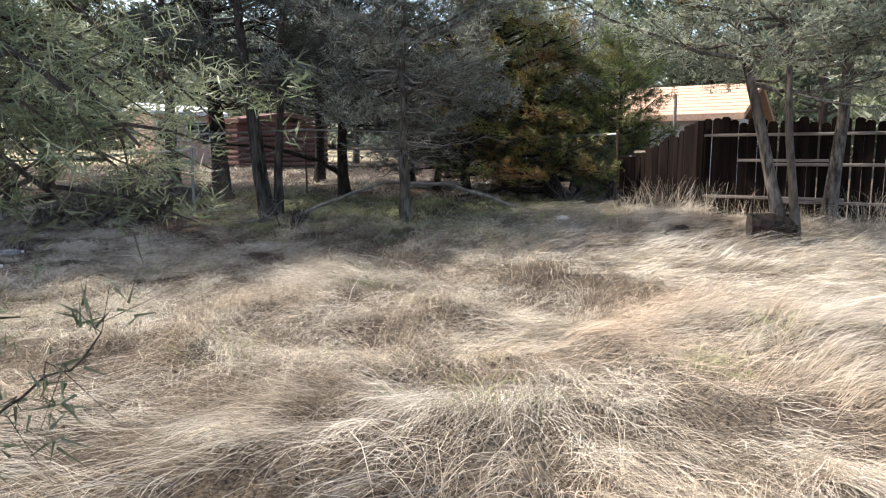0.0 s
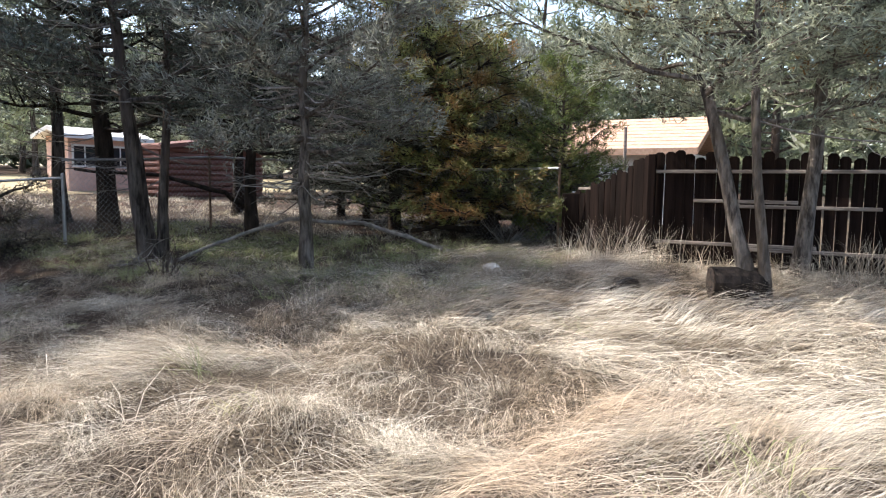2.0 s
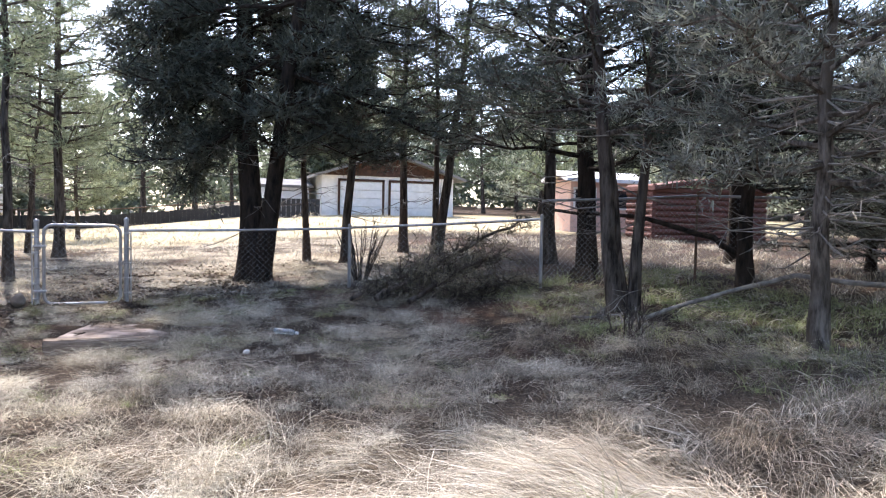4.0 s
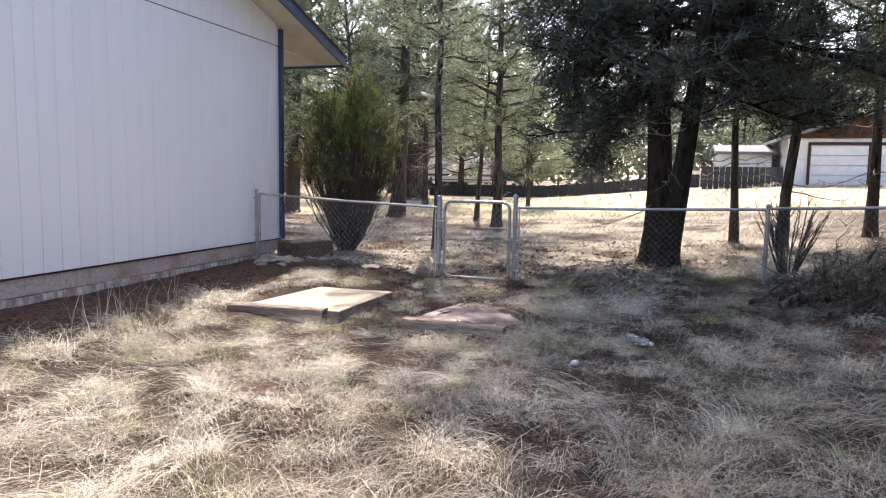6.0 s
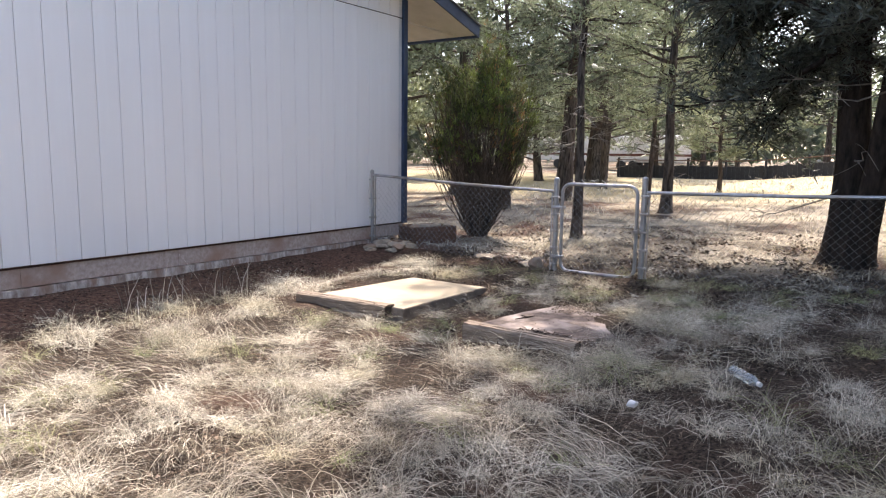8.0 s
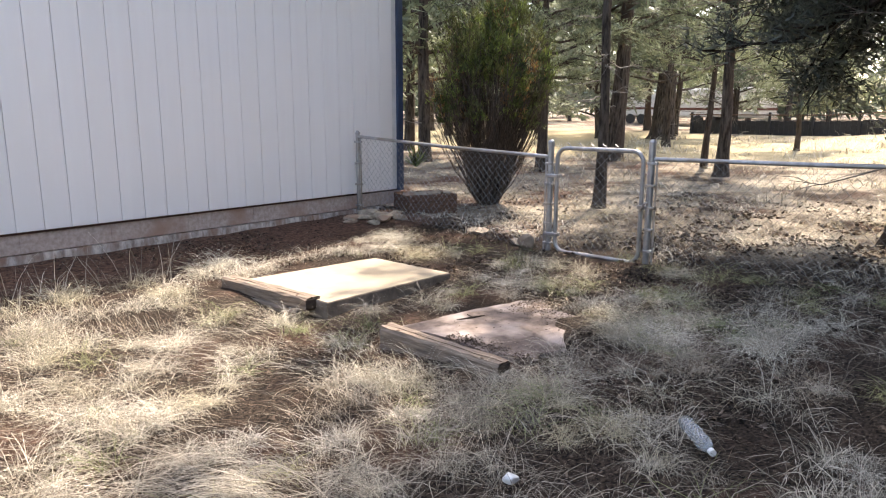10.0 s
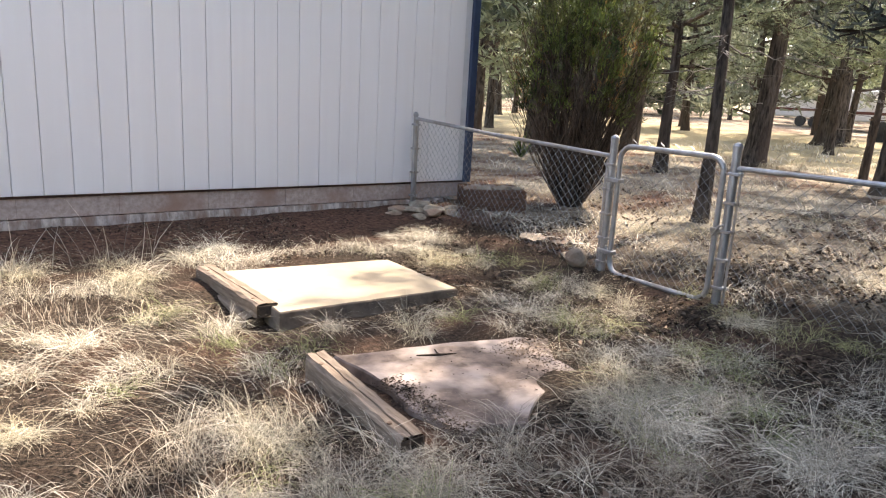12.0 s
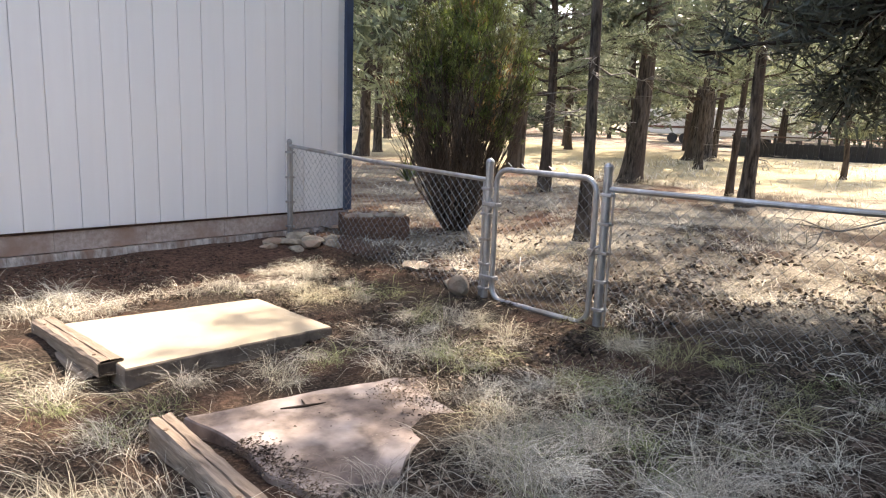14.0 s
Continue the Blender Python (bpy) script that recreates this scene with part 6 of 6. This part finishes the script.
sown("shaded_straw", "greyish dry straw and tufts, darkened for the shade under the pines", [
    matted(6500, -12.0, -4.2, 1.0, 7.4, (0.12, 0.36), (0.0016, 0.0034), 0.8, 0.05, 0.6),
    locks(430, -7.6, -3.6, 1.0, 7.2, 32, (0.2, 0.5), (0.0016, 0.0034), 0.06, (0.4, 1.1), 0.25),
    matted(2500, -7.0, -4.0, -0.8, 2.7, (0.15, 0.4), (0.0018, 0.0032), 0.8, 0.06),
    matted(2000, -11.0, -3.2, 9.2, 12.0, (0.12, 0.35), (0.003, 0.006), 0.9, 0.06, 0.5),
    matted(3000, -9.6, -4.6, -1.7, 2.4, (0.10, 0.30), (0.0014, 0.0028), 0.7, 0.03, 0.6),
    clumps(230, -10.6, -5.2, 1.3, 4.8, 66, (0.12, 0.30), (0.0013, 0.0026), 0.05, None, 0.7),
    clumps(400, -11.9, -4.6, 1.7, 7.4, 70, (0.13, 0.34), (0.0013, 0.0026), 0.055, None, 0.7)], "straw_grey_shaded")
sown("straw_tufts", "pale bunch grass around the slabs", [
    clumps(380, -11.9, -4.6, -1.7, 2.4, 140, (0.12, 0.33), (0.0012, 0.0025), 0.05, lambda x, y: y > -1.55 + 0.25 * np.sin(3 * x), 0.75),
    clumps(140, -11.0, -5.0, 2.0, 5.0, 100, (0.13, 0.32), (0.0013, 0.0026), 0.05, None, 0.8),
    matted(3500, -9.4, -4.6, -1.6, 2.2, (0.10, 0.30), (0.0013, 0.0026), 0.7, 0.04, 0.6),
    clumps(75, -9.6, -5.0, -1.75, -0.9, 110, (0.18, 0.38), (0.0016, 0.003), 0.06, None, 0.7),
    clumps(24, -10.6, -9.2, -1.45, -1.15, 60, (0.10, 0.22), (0.0016, 0.003), 0.06, None, 0.5),
    matted(1200, -12.2, -8.8, -1.7, 2.8, (0.10, 0.26), (0.0016, 0.003), 0.7, 0.04, 0.5)], "straw_pale")
sown("brown_thatch", "short brown dead blades matted on the soil", [
    matted(15000, -11.9, -4.8, -1.75, 3.4, (0.07, 0.22), (0.0010, 0.0021), 0.45, 0.02, 0.3),
    matted(5000, -11.5, -5.0, 3.2, 6.0, (0.08, 0.24), (0.0014, 0.0026), 0.45, 0.02, 0.3)], "thatch")
sown("green_grass", "patches of soft green grass in the shade", [
    clumps(700, -11.0, -3.4, 5.9, 9.8, 28, (0.10, 0.26), (0.003, 0.006), 0.08),
    clumps(100, -11.9, -5.0, -1.2, 6.0, 54, (0.12, 0.30), (0.0014, 0.0028), 0.045, None, 0.6),
    clumps(60, -12.3, -9.8, 1.0, 4.2, 70, (0.14, 0.32), (0.0014, 0.0026), 0.05, None, 0.5),
    clumps(200, 0.6, 5.0, 9.0, 14.0, 26, (0.07, 0.18), (0.006, 0.012), 0.12),
    clumps(5, -1.0, -0.78, 3.08, 3.3, 70, (0.10, 0.24), (0.002, 0.004), 0.09),
    clumps(20, -4.5, 1.0, 1.5, 7.0, 34, (0.14, 0.28), (0.003, 0.005), 0.07)], "green_grass")
sown("woodland_straw", "thin dry grass under the trees", [
    matted(4000, -11.0, -3.2, 6.4, 9.6, (0.15, 0.4), (0.004, 0.007), 0.9, 0.08),
    clumps(420, -20.0, -6.0, 9.8, 16.0, 20, (0.12, 0.32), (0.005, 0.009), 0.10),
    clumps(650, -17.0, -12.2, -4.0, 6.0, 24, (0.10, 0.26), (0.003, 0.006), 0.08, None, 0.7),
    clumps(420, -24.0, -16.0, -6.0, 10.5, 18, (0.12, 0.32), (0.006, 0.011), 0.09),
    clumps(350, -36.0, -22.0, -9.0, 14.0, 14, (0.2, 0.45), (0.012, 0.02), 0.16)], "straw_pale")


def stalks(n, x0, x1, y0, y1, hgt):
    x, y = field(n, x0, x1, y0, y1)
    return blades(x, y, grng.uniform(0, 6.28, n), grng.uniform(*hgt, n), grng.uniform(0.003, 0.006, n), grng.uniform(0.9, 1.5, n), grng.uniform(0.2, 1.2, n), 0.02 * np.ones(n))


sown("tall_stalks", "tall dry weed stalks before the plank fence", [
    stalks(300, -3.5, -2.3, 8.7, 9.4, (0.3, 0.75)), stalks(50, -2.3, -1.6, 9.0, 9.5, (0.25, 0.65)), stalks(25, -1.6, -0.9, 9.2, 9.5, (0.2, 0.4)), stalks(130, -0.65, 0.0, 9.0, 9.45, (0.3, 0.65)),
    stalks(40, -9.0, -7.6, -1.9, -1.5, (0.25, 0.6))], "straw", "weeds")


def chips(n, x0, x1, y0, y1, size):
    """Bits of bark, cones and dead leaves."""
    x, y = field(n, x0, x1, y0, y1)
    k = ~on_slab(x, y) & (grng.random(n) < np.clip(0.35 + 1.6 * patchy(0.8 * y, 0.9 * x), 0.04, 1.0))
    x, y = x[k], y[k]
    n = len(x)
    p = np.stack([x, y, lie(x, y) + bumps(x, y) + grng.uniform(0.004, 0.03, n)], -1)
    d = grng.normal(0, 1, (n, 4, 3)) * np.array([1, 1, 0.45])
    d = d / np.linalg.norm(d, axis=2, keepdims=True) * (size * grng.uniform(0.5, 1.3, (n, 1, 1)))
    v = p[:, None, :] + d
    t = np.array([[0, 1, 2], [0, 2, 3], [1, 2, 3]])
    return v.reshape(-1, 3), (np.arange(n)[:, None, None] * 4 + t[None]).reshape(-1, 3)


sown("leaf_litter", "dark bark chips, cones and dead leaves", [
    chips(15000, -13.6, -8.6, -2.6, 3.2, 0.015), chips(6500, -12.6, -9.0, -1.5, 3.5, 0.026), chips(7000, -12.0, -5.0, -2.65, -1.0, 0.014), chips(7000, -17.0, -12.0, -3.0, 4.5, 0.026),
    chips(2500, -15.5, -12.3, 0.8, 3.2, 0.034), chips(12000, -11.5, -5.2, 0.3, 6.0, 0.015), chips(500, -2.6, -1.6, 0.3, 2.5, 0.014)], "debris", "litter")


def slab_litter():
    """Soil and needles blown over the edges of the stone slab."""
    x, y = np.concatenate([grng.normal(-9.33, 0.05, 1500), grng.normal(-10.3, 0.13, 1400), grng.uniform(-10.3, -9.3, 45)]), \
        np.concatenate([grng.uniform(1.2, 1.88, 1500), grng.uniform(1.1, 1.7, 1400), grng.uniform(0.95, 1.8, 45)])
    n = len(x)
    d = grng.normal(0, 1, (n, 4, 3)) * np.array([1, 1, 0.3])
    d = d / np.linalg.norm(d, axis=2, keepdims=True) * 0.0065 * grng.uniform(0.4, 1.5, (n, 1, 1))
    v = np.stack([x, y, np.full(n, -0.073)], -1)[:, None, :] + d
    t = np.array([[0, 1, 2], [0, 2, 3], [1, 2, 3]])
    return v.reshape(-1, 3), (np.arange(n)[:, None, None] * 4 + t[None]).reshape(-1, 3)


sown("slab_litter", "dark needles and soil strewn on the stone slab", [slab_litter()], "debris", "litter")
